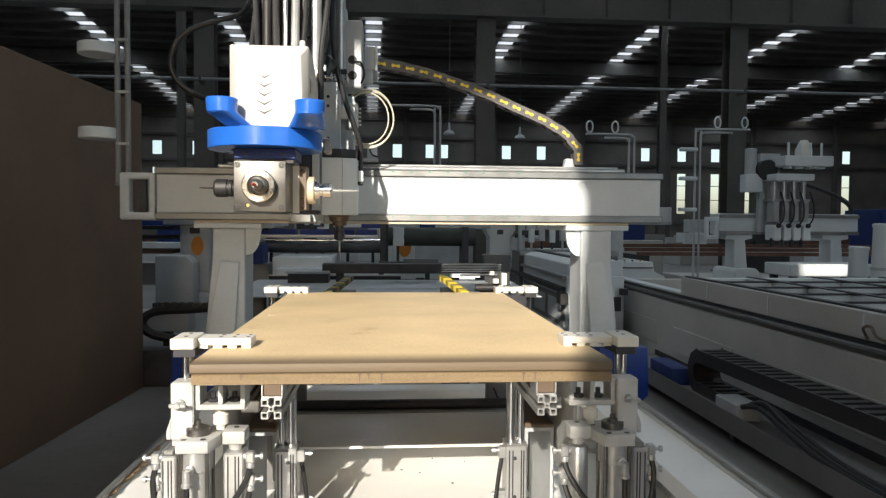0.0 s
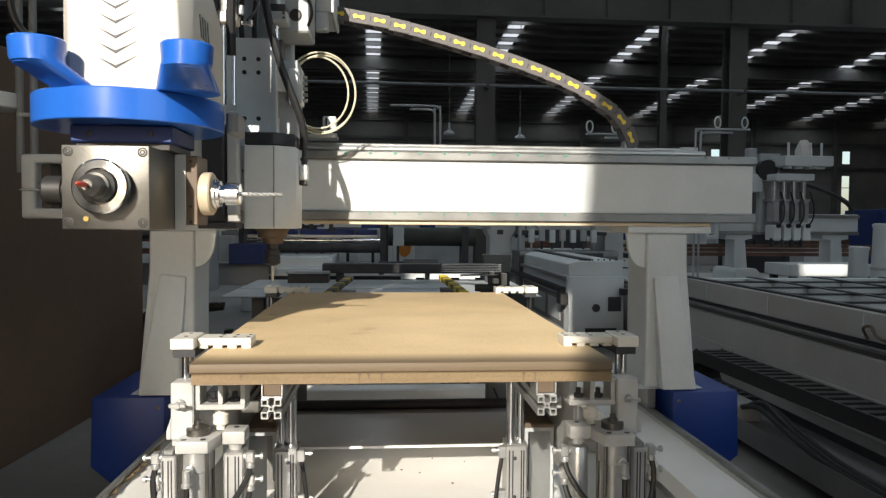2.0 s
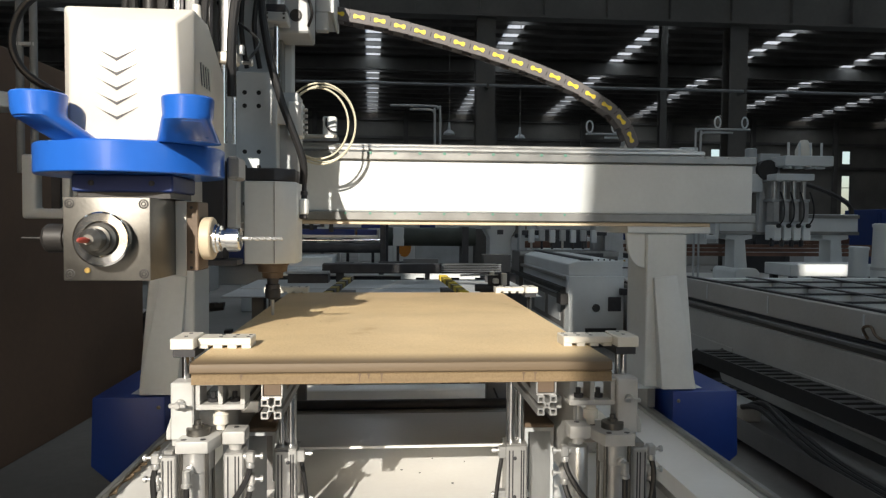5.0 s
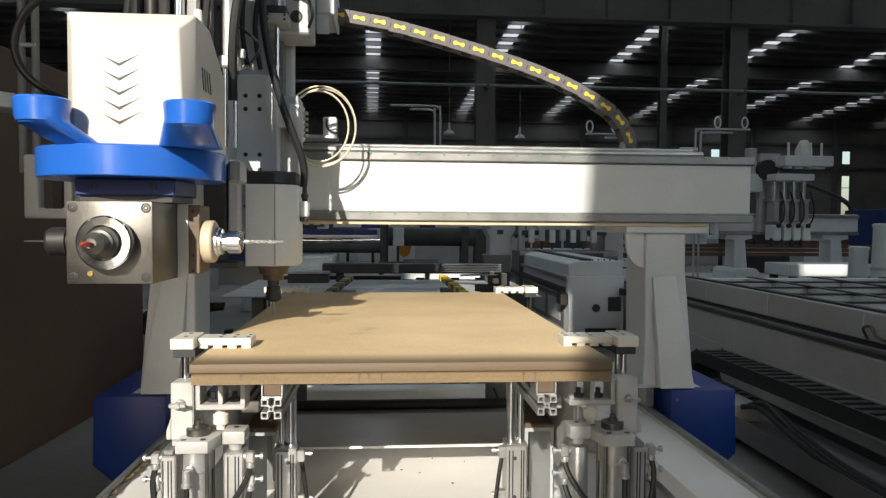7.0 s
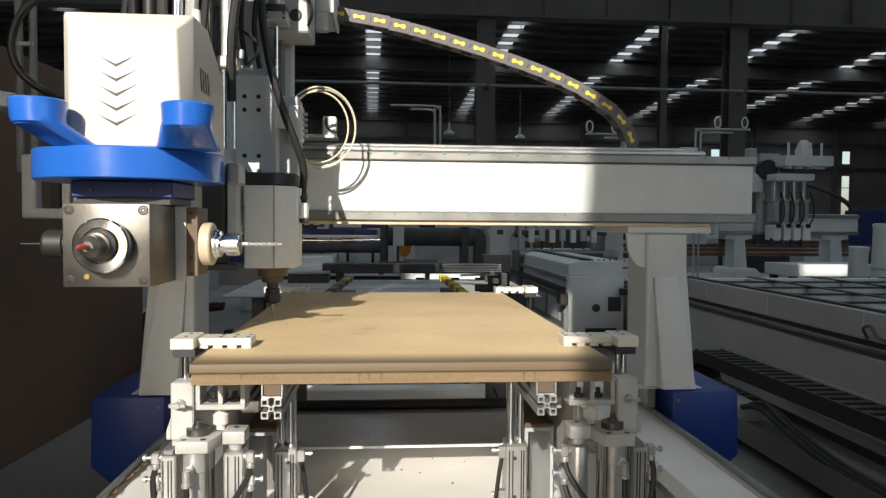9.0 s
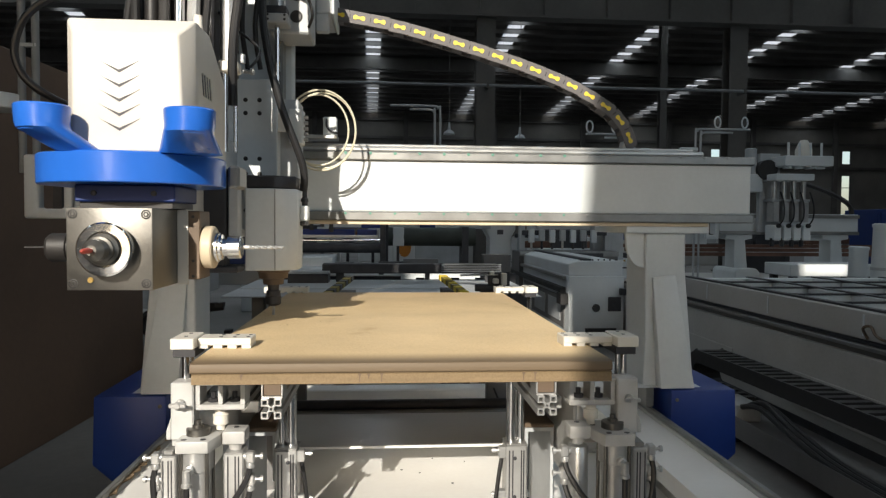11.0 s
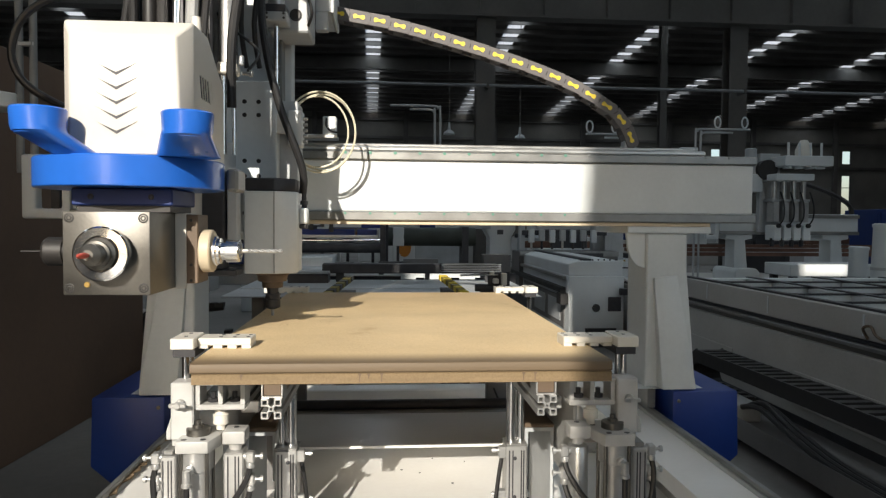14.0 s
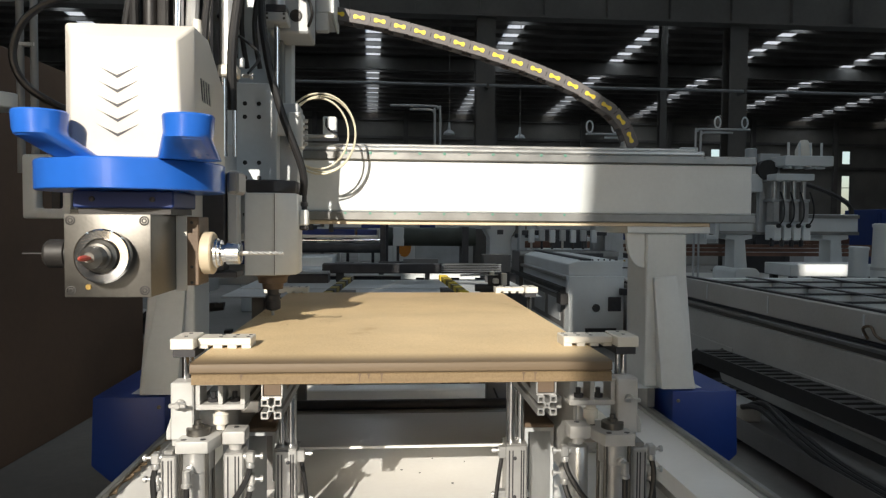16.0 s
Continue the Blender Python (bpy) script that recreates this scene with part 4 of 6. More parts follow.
        deep = [bm.verts.new((cxx + (rr - 0.007) * math.cos(2 * math.pi * k / n), CY + (rr - 0.007) * math.sin(2 * math.pi * k / n), zt - 0.05)) for k in range(n)]
        fs = []
        chain = [deep, inner] + rings
        for a, b2 in zip(chain, chain[1:]):
            for k in range(n):
                f = bm.faces.new((a[k], a[(k + 1) % n], b2[(k + 1) % n], b2[k]))
                f.smooth = True
                fs.append(f)
        fs += [bm.faces.new(deep), bm.faces.new(rings[-1])]
        bmesh.ops.recalc_face_normals(bm, faces=fs)
        part("suction_port", bm, BLUE, h, "bright blue hose port leaning out from the ring")
    # neck
    bm = bmesh.new()
    bx(bm, -0.268, -0.062, 0.115, 0.29, 1.195, 1.231, 0.003)
    nk = part("neck", bm, DKBLUE, h, "dark blue neck plate")
    # black slab, puts the dark shadow band under the neck into colour
    part("neck_shadow_gap", BM(bx, -0.26, -0.07, 0.125, 0.285, 1.1815, 1.1945), BLACK, h)
    for x in (-0.228, -0.105):
        bm = bmesh.new()
        lathe(bm, (x, 0.1148, 1.213), (0, -1, 0), [(0, 0.006), (0.003, 0.006), (0.004, 0.004)], 10)
        part("screw", bm, DARKM, nk)
    # steel spindle block
    cz = 1.098
    bm = bmesh.new()
    bx(bm, -0.253, -0.084, 0.04, 0.29, cz - 0.084, cz + 0.083, 0.0025, 2)
    blk = part("spindle_block", bm, STEEL, h, "milled steel four-way spindle block")
    for dx in (-0.0715, 0.0715):
        for dz in (-0.07, 0.07):
            bm = bmesh.new()
            lathe(bm, (-0.1685 + dx, 0.0402, cz + dz), (0, -1, 0), [(0, 0.0098), (0.0010, 0.0098), (0.0012, 0.0072), (0.0002, 0.0066)], 20, closed=False)
            lathe(bm, (-0.1685 + dx, 0.0400, cz + dz), (0, -1, 0), [(-0.001, 0.0062), (0.0008, 0.0058), (0.001, 0.003), (-0.001, 0.003)], 6)
            part("socket_screw", bm, BLACK, blk)
    bm = bmesh.new()
    lathe(bm, (-0.206, 0.0402, cz - 0.063), (0, -1, 0), [(0, 0.006), (0.002, 0.006), (0.003, 0.005), (0.003, 0.002)], 14)
    part("brass_plug", bm, BRASS, blk)
    # front spindle: flange, nose, nut, red cutter
    f = (-0.168, 0.0398, cz)
    bm = bmesh.new()
    lathe(bm, f, (0, -1, 0), [(0, 0.044), (0.016, 0.044), (0.017, 0.054), (0.030, 0.054), (0.033, 0.051), (0.034, 0.036), (0.022, 0.034), (0.022, 0.03)], 48)
    fl = part("front_flange", bm, CHROME, h, "bright turned spindle flange")
    bm = bmesh.new()
    lathe(bm, (f[0], 0.020, cz), (0, -1, 0), [(0, 0.033), (0.02, 0.032), (0.024, 0.026), (0.034, 0.026), (0.036, 0.021), (0.062, 0.021), (0.066, 0.017), (0.072, 0.010)], 36)
    part("collet_nut", bm, STEEL, h, "steel collet nut")
    bm = bmesh.new()
    lathe(bm, (f[0], -0.043, cz), (0, -1, 0), [(0, 0.0042), (0.02, 0.0042), (0.022, 0.006), (0.046, 0.005), (0.052, 0.001)], 10)
    part("cutter", bm, RED, h, "red coated router cutter")
    # spindle on the far side
    bm = bmesh.new()
    lathe(bm, (-0.2535, 0.165, cz - 0.002), (-1, 0, 0), [(0, 0.045), (0.012, 0.045), (0.016, 0.024), (0.026, 0.022), (0.028, 0.029), (0.038, 0.030), (0.040, 0.027), (0.044, 0.027), (0.046, 0.031), (0.082, 0.031), (0.089, 0.026), (0.090, 0.006), (0.091, 0.0025), (0.14, 0.0018)], 32)
    part("side_collet", bm, BLACK, h, "black side collet nut")
    # spindle on the near side: bronze housing, nylon ring, chrome collet, twist drill
    bm = bmesh.new()
    bx(bm, -0.075, -0.035, 0.21, 0.30, cz - 0.075, cz + 0.08, 0.002)
    part("bronze_housing", bm, BROWNM, h, "brown cast spindle housing")
    part("side_plate", BM(bx, -0.0835, -0.060, 0.2055, 0.2095, 1.012, 1.180, 0.0005), COVERW, h, "thin bright plate beside the block")
    for z in (1.03, 1.065, 1.165):
        bm = bmesh.new()
        lathe(bm, (-0.05, 0.2098, z), (0, -1, 0), [(0, 0.0035), (0.001, 0.0035)], 10)
        part("bolt_hole", bm, BLACK, h)
    bm = bmesh.new()
    lathe(bm, (-0.0345, 0.25, cz - 0.003), (1, 0, 0), [(0, 0.046), (0.003, 0.049), (0.022, 0.049), (0.025, 0.046), (0.025, 0.02)], 40)
    part("nylon_ring", bm, BEIGE, h, "beige nylon spindle ring")
    bm = bmesh.new()
    lathe(bm, (-0.009, 0.25, cz - 0.003), (1, 0, 0), [(0, 0.034), (0.008, 0.034), (0.010, 0.030), (0.016, 0.030), (0.018, 0.021), (0.027, 0.021), (0.029, 0.0265), (0.057, 0.0265), (0.060, 0.023), (0.061, 0.006)], 36)
    part("side_collet", bm, CHROME, h, "polished steel collet nut")
    bm = bmesh.new()
    n, L = 8, 30
    rings = []
    for k in range(L + 1):
        x = 0.051 + 0.098 * k / L
        a0 = k * 0.72
        r = 0.0048 if k < 6 else 0.0052
        if k == L:
            r = 0.0006
        row = []
        for q in range(n):
            an = 2 * math.pi * q / n
            rr = r * (1.0 if k < 6 else (1.0 - 0.5 * abs(math.sin(an)) ** 3))
            row.append(bm.verts.new((x, 0.25 + rr * math.cos(an + (a0 if k >= 6 else 0)), cz - 0.003 + rr * math.sin(an + (a0 if k >= 6 else 0)))))
        rings.append(row)
    fs = []
    for a, b2 in zip(rings, rings[1:]):
        for q in range(n):
            fs.append(bm.faces.new((a[q], a[(q + 1) % n], b2[(q + 1) % n], b2[q])))
    bmesh.ops.recalc_face_normals(bm, faces=fs)
    part("twist_drill", bm, ALU, h, "bright twist drill bit")
    # upright router spindle behind
    bm = bmesh.new()
    prism(bm, [(-0.025, 0.665), (0.063, 0.660), (0.122, 0.70), (0.122, 0.83), (-0.025, 0.83)], "z", 1.012, 1.252, 0.003)
    sp = part("router_spindle", bm, WHITE, h, "white faced square router spindle motor")
    bm = bmesh.new()
    prism(bm, [(-0.022, 0.668), (0.062, 0.663), (0.119, 0.702), (0.119, 0.828), (-0.022, 0.828)], "z", 1.2525, 1.29, 0.004)
    part("spindle_cap", bm, DARKM, h, "dark top cap of the spindle motor")
    part("seam", BM(bx, 0.0615, 0.063, 0.6585, 0.6605, 1.014, 1.25), DARKM, sp)
    part("side_box", BM(bx, 0.1225, 0.147, 0.75, 0.80, 1.158, 1.205, 0.004), WHITE, h)
    part("side_box", BM(bx, 0.1225, 0.145, 0.752, 0.80, 1.143, 1.1575, 0.003), DARKM, h)
    bm = bmesh.new()
    lathe(bm, (0.135, 0.775, 1.2055), (0, 0, 1), [(0, 0.009), (0.01, 0.009), (0.011, 0.0115), (0.022, 0.0115), (0.023, 0.008), (0.045, 0.007)], 14)
    part("cable_gland", bm, DARKM, h, "dark metal cable gland")
    bm = bmesh.new()
    lathe(bm, (0.046, 0.735, 1.0118), (0, 0, -1), [(0, 0.049), (0.006, 0.049), (0.008, 0.045), (0.026, 0.042), (0.028, 0.032), (0.045, 0.030)], 32)
    part("spindle_nose", bm, BROWNM, h, "dark bronze spindle nose")
    bm = bmesh.new()
    lathe(bm, (0.046, 0.735, 0.967), (0, 0, -1), [(0, 0.018), (0.018, 0.016), (0.02, 0.021), (0.034, 0.021), (0.036, 0.023), (0.058, 0.023), (0.062, 0.019), (0.066, 0.008)], 24)
    part("tool_holder", bm, DARKM, h)
    bm = bmesh.new()
    lathe(bm, (0.046, 0.735, 0.902), (0, 0, -1), [(0, 0.0045), (0.045, 0.0045), (0.051, 0.001)], 12)
    part("router_bit", bm, ALU, h, "slim straight router bit")
    # mounting plate with bolt holes
    bm = bmesh.new()
    bx(bm, -0.16, 0.043, 0.835, 0.90, 1.13, 1.60, 0.003)
    pl = part("mounting_plate", bm, WHITE, h, "grey tooled mounting plate")
    for z in (1.535, 1.494, 1.352, 1.305, 1.19):
        for x in (-0.055, -0.012):
            bm = bmesh.new()
            lathe(bm, (x, 0.8348, z), (0, -1, 0), [(0, 0.007), (0.001, 0.007), (0.0012, 0.005)], 14)
            part("bolt_hole", bm, BLACK, pl)
    part("slide_block", BM(bx, -0.17, 0.10, 0.9005, 1.03, 1.16, 1.55, 0.003), GREYW, h)
    part("arm_plate", BM(bx, -0.26, -0.08, 0.29, 0.8345, 1.305, 1.40, 0.004), GREYW, h, "grey arm carrying the head")
    part("arm_web", BM(bx, -0.16, -0.12, 0.36, 0.834, 1.13, 1.304, 0.003), GREYW, h)
    # upright frame between the block and the router spindle
    part("guide_column", BM(bx, -0.125, -0.062, 0.58, 0.64, 1.03, 1.304, 0.003), DARKM, h, "dark upright guide column")
    part("guide_column", BM(bx, -0.058, -0.030, 0.60, 0.65, 1.05, 1.304, 0.003), GREYW, h)
    part("column_foot", BM(bx, -0.13, -0.026, 0.57, 0.66, 1.012, 1.0295, 0.003), DARKM, h)
    # valve block in the sun
    v = part("valve_block", BM(bx, 0.075, 0.118, 0.86, 0.93, 1.405, 1.515, 0.003), WHITE, h, "small white air valve block")
    for k in range(5):
        bm = bmesh.new()
        cyl(bm, (0.1185, 0.89, 1.42 + k * 0.018), (0.132, 0.89, 1.42 + k * 0.018), 0.006, 10)
        part("fitting", bm, ALU, v)
    part("label_plate", BM(bx, 0.03, 0.073, 0.845, 0.862, 1.44, 1.50, 0.002), COVERW, h)
    # upright cylinder next to the cover
    bm = bmesh.new()
    cyl(bm, (-0.032, 0.50, 1.578), (-0.032, 0.50, 2.2), 0.023, 20)
    part("air_cylinder", bm, ALU, h, "upright aluminium air cylinder")
    part("cylinder_end", BM(bx, -0.055, -0.005, 0.475, 0.53, 1.548, 1.5775, 0.004), COVERW, h)
    bm = bmesh.new()
    cyl(bm, (-0.045, 0.50, 1.34), (-0.045, 0.50, 1.549), 0.011, 14)
    cyl(bm, (-0.018, 0.51, 1.34), (-0.018, 0.51, 1.549), 0.006, 12)
    part("piston_rod", bm, CHROME, h)
    bm = bmesh.new()
    lathe(bm, (0.004, 0.50, 1.553), (1, 0, 0), [(0, 0.005), (0.02, 0.005), (0.02, 0.009), (0.028, 0.009), (0.03, 0.004)], 10)
    lathe(bm, (0.004, 0.50, 1.575), (0, 0, 1), [(0, 0.007), (0.02, 0.007), (0.024, 0.005)], 10)
    part("air_fitting", bm, ALU, h)
    # cables and hoses
    LOOP = [(-0.36, 0.50, 1.42), (-0.50, 0.555, 1.478), (-0.575, 0.557, 1.53), (-0.605, 0.557, 1.60), (-0.585, 0.557, 1.68), (-0.53, 0.557, 1.735), (-0.43, 0.56, 1.775), (-0.32, 0.58, 1.83), (-0.24, 0.62, 2.05)]
    hoses = [
        ("power_cable", [(0.132, 0.77, 1.25), (0.13, 0.76, 1.33), (0.07, 0.74, 1.50), (0.03, 0.74, 1.66), (0.01, 0.76, 1.85), (0.03, 0.84, 2.2)], 0.012, BLACKG, "thick black power cable"),
        ("power_cable", LOOP, 0.0105, BLACKG, "thick black cable loop"),
        ("air_line", [(-0.01, 0.50, 1.60), (-0.05, 0.52, 1.70), (-0.10, 0.55, 1.76), (-0.16, 0.6, 2.0)], 0.005, BLACKG, "thin black air line"),
        ("air_line", [(0.02, 0.50, 1.56), (0.04, 0.55, 1.62), (-0.02, 0.6, 1.68), (-0.08, 0.62, 1.72), (-0.1, 0.66, 2.0)], 0.004, BLACKG, "thin black air line"),
    ]
    for nm, pts, r, m, lb in hoses:
        bm = bmesh.new()
        tube(bm, pts, r, 10, 6)
        part(nm, bm, m, h, lb)
    for dx, dr in ((0.0, 0.0), (0.007, -0.008), (-0.007, -0.017)):
        bm = bmesh.new()
        pts = []
        for k in range(20):
            a = math.radians(200 - k * 19)
            pts.append((0.160 + dx + (0.119 + dr) * math.cos(a), 1.010 + k * 0.001 + dx, 1.468 + (0.136 + dr) * math.sin(a)))
        tube(bm, pts, 0.0034, 8, 3)
        part("air_hose_coil", bm, HOSEW, h, "coiled translucent air hose")
    bm = bmesh.new()
    cyl(bm, (-0.14, 0.42, 1.57), (-0.14, 0.42, 2.3), 0.010, 12)
    part("lift_rod", bm, CHROME, h)
    bm = bmesh.new()
    cyl(bm, (-0.21, 0.44, 1.55), (-0.21, 0.44, 2.3), 0.018, 14)
    part("lift_tube", bm, BLACK, h)
    part("drive_housing", BM(bx, -0.25, -0.065, 0.47, 0.60, 1.50, 2.15, 0.006), DARKM, h, "dark upright drive housing")
    for k, (x, r, m) in enumerate(((-0.245, 0.012, BLACKG), (-0.175, 0.014, BLACK), (-0.105, 0.016, ALU), (-0.075, 0.010, BLACKG), (-0.27, 0.009, BLACKG), (-0.005, 0.012, BLACKG))):
        bm = bmesh.new()
        tube(bm, [(x, 0.40 + 0.02 * (k % 2), 1.45), (x + 0.004, 0.41, 1.62), (x - 0.012 + 0.008 * k, 0.45, 1.9), (x + 0.02 * (k % 3 - 1), 0.5, 2.35)], r, 10, 5)
        part("riser_cable" if m is not ALU else "riser_pipe", bm, m, h)
    for x0, x1 in ((-0.30, -0.255), (-0.245, -0.20), (-0.09, -0.05), (-0.045, -0.005)):
        sb = part("slide_foot", BM(bx, x0, x1, 0.93, 1.0, 1.105, 1.155, 0.003), ALU, h)
        bm = bmesh.new()
        lathe(bm, ((x0 + x1) / 2, 0.9298, 1.135), (0, -1, 0), [(0, 0.007), (0.001, 0.007), (0.0012, 0.005)], 12)
        part("bolt_hole", bm, BLACK, sb)
    part("foot_bar", BM(bx, -0.31, 0.005, 1.0005, 1.03, 1.11, 1.18, 0.003), DARKM, h)
    bm = bmesh.new()
    lathe(bm, (-0.06, 0.30, 1.50), (0, 0, 1), [(0, 0.03), (0.06, 0.028), (0.10, 0.012), (0.14, 0.010)], 20)
    part("funnel_fitting", bm, COVERW, h)
    return h


HEAD = router_head()


# ---- the cable chain over the beam ----
LINKS = 17
CURVE_A = [(0.165, 1.915), (0.36, 1.885), (0.545, 1.842), (0.735, 1.79), (0.918, 1.733), (1.07, 1.677), (1.209, 1.605), (1.285, 1.54), (1.325, 1.47), (1.33, 1.43)]
CURVE_B = [(0.32, 1.935), (0.46, 1.918), (0.605, 1.886), (0.76, 1.838), (0.90, 1.788), (1.05, 1.722), (1.18, 1.668), (1.30, 1.60), (1.372, 1.52), (1.372, 1.44)]


def along(curve, n):
    P = [Vector((x, 0, z)) for x, z in curve]
    L = [0]
    for a, b2 in zip(P, P[1:]):
        L.append(L[-1] + (b2 - a).length)
    out = []
    for k in range(n):
        s = L[-1] * (k + 0.5) / n
        i = max(j for j in range(len(L) - 1) if L[j] <= s)
        p = P[i].lerp(P[i + 1], (s - L[i]) / (L[i + 1] - L[i]))
        a = P[max(i - 1, 0)].lerp(P[i], 0.5) if s - L[i] < 0.5 * (L[i + 1] - L[i]) else P[i].lerp(P[i + 1], 0.3)
        d = (P[min(i + 1, len(P) - 1)] - P[max(i - (1 if s - L[i] < 0.5 * (L[i + 1] - L[i]) else 0), 0)]).normalized()
        out.append((p, math.degrees(math.atan2(-d.z, d.x))))
    return out


def cable_chain():
    c = thing("cable_chain", "arched grey plastic cable chain with yellow link marks", "cable chain", (0.75, 1.3, 1.43))
    links = []
    first = None
    h = 0.040
    for k in range(LINKS):
        e = new("chain_link")
        e.parent = c
        bm = bmesh.new()
        for y0 in (-0.032, 0.024):
            prism(bm, [(-h, -0.024), (h * 0.9, -0.024), (h * 1.05, -0.012), (h * 1.05, 0.012), (h * 0.9, 0.024), (-h, 0.024)], "y", y0, y0 + 0.008, 0.002)
        bx(bm, -0.02, 0.02, -0.0235, 0.0235, 0.017, 0.022)
        bx(bm, -0.02, 0.02, -0.0235, 0.0235, -0.022, -0.017)
        if first:
            bm.free()
            body, mark, gap = (new(o.name.split(".")[0], o.data) for o in first)
            for o in (body, mark, gap):
                o.parent = e
        else:
            body = part("link_body", bm, CHAING, e, at=(0, 0, 0))
            bm = bmesh.new()
            pts = [(-0.020, -0.0075), (-0.012, -0.0085), (-0.005, -0.0045), (0.005, -0.0045), (0.012, -0.0085), (0.020, -0.0075), (0.0225, 0), (0.020, 0.0075), (0.012, 0.0085), (0.005, 0.0045), (-0.005, 0.0045), (-0.012, 0.0085), (-0.020, 0.0075), (-0.0225, 0)]
            prism(bm, pts, "y", -0.0345, -0.0322)
            mark = part("link_mark", bm, YELLOW, e, "bright yellow latch", at=(0, 0, 0))
            bm = bmesh.new()
            bx(bm, -0.036, -0.033, -0.0328, -0.0322, -0.008, 0.008)
            gap = part("link_slot", bm, BLACK, e, at=(0, 0, 0))
            for o in (body, mark, gap):
                o.location = (0, 0, 0)
            first = (body, mark, gap)
        links.append(e)
    part("end_bracket", BM(prism, [(1.30, 1.4245), (1.355, 1.4245), (1.345, 1.47), (1.31, 1.47)], "y", 1.275, 1.325, 0.003), GREYW, c)
    return c, links


CHAIN, CHAIN_LINKS = cable_chain()


# ---- other machines in the hall ----
def long_bed():
    """Neighbouring machine bed: welded side with recessed rails, ladder frame on top, a lower run beyond."""
    b = thing("ladder_bed", "long grey welded machine bed with an open ladder frame top", "machine bed", (3.6, 1.9, 0))
    X, YA, YB, YC, ZT = 2.65, -0.6, 3.86, 5.6, 0.728
    part("side_beam", BM(bx, X, X + 0.10, YA, YB, 0.592, ZT, 0.004), BEDPAINT, b, "upper welded side plate")
    part("rail_seat", BM(bx, X + 0.02, X + 0.10, YA, YC, 0.515, 0.5915), DKPAINT, b)
    part("side_rail", BM(bx, X - 0.012, X + 0.0195, YA + 0.02, YC - 0.02, 0.545, 0.566, 0.003), RAIL, b, "steel guide rail along the bed")
    part("rack", BM(bx, X + 0.004, X + 0.0195, YA + 0.02, YC - 0.02, 0.572, 0.588), DARKM, b, "dark toothed rack")
    part("side_beam", BM(bx, X - 0.006, X + 0.10, YA, YC, 0.0, 0.5145, 0.005), BEDPAINT, b, "lower welded side plate")
    part("rail_cap", BM(bx, X + 0.0, X + 0.10, YB + 0.002, YC, 0.592, 0.610, 0.003), WHITE, b)
    for y in (0.3, 1.35, 3.0, 4.3):
        part("access_panel", BM(bx, X - 0.014, X - 0.0065, y, y + 0.95, 0.14, 0.33, 0.003), BEDPAINT, b)
    part("side_beam", BM(bx, 4.75, 4.87, YA, YB, 0, ZT, 0.006), BEDPAINT, b)
    part("end_beam", BM(bx, X + 0.101, 4.749, YB - 0.10, YB, 0.0, ZT - 0.004, 0.004), WHITE, b)
    part("end_beam", BM(bx, X + 0.101, 4.87, YC - 0.10, YC, 0.0, 0.58, 0.004), BEDPAINT, b)
    part("edge_strip", BM(bx, X + 0.030, X + 0.075, YA, YB, ZT + 0.0005, ZT + 0.012), DARKM, b, "dark rubber sealing strip")
    longs = (3.14, 3.66, 4.20)
    y = YB - 0.45
    while y > YA + 0.05:
        part("cross_plate", BM(bx, X + 0.1005, 4.749, y, y + 0.02, 0.46, ZT - 0.006), WHITE, b)
        part("cross_cap", BM(bx, X + 0.1005, 4.749, y - 0.012, y + 0.032, ZT - 0.0055, ZT + 0.005), DARKM, b, "dark rubber strip")
        y -= 0.432
    for x in longs:
        part("long_plate", BM(bx, x - 0.01, x + 0.01, YA, YB - 0.101, 0.46, ZT - 0.0065), WHITE, b)
        part("long_cap", BM(bx, x - 0.022, x + 0.022, YA, YB - 0.101, ZT + 0.0055, ZT + 0.013), DARKM, b)
    for y in (3.40, 2.60, 1.75, 0.9):
        part("weld_seam", BM(bx, X - 0.003, X + 0.001, y, y + 0.012, 0.61, 0.712), WHITE, b)
    part("tray", BM(bx, X + 0.101, 4.749, YA, YB - 0.101, 0.44, 0.455), DKPAINT, b)
    for y in (4.1, 1.7):
        part("foot", BM(bx, X + 0.101, X + 0.25, y, y + 0.16, 0.0, 0.43), DARKM, b)
    bm = bmesh.new()
    tube(bm, [(X - 0.004, 1.72, 0.60), (X - 0.03, 1.72, 0.65), (X - 0.02, 1.68, 0.665), (X - 0.03, 1.62, 0.625), (X - 0.02, 1.50, 0.61), (X - 0.03, 1.42, 0.64), (X - 0.004, 1.35, 0.62)], 0.007, 8)
    part("hose", bm, BROWNM, b, "short dusty hose clipped to the bed side")


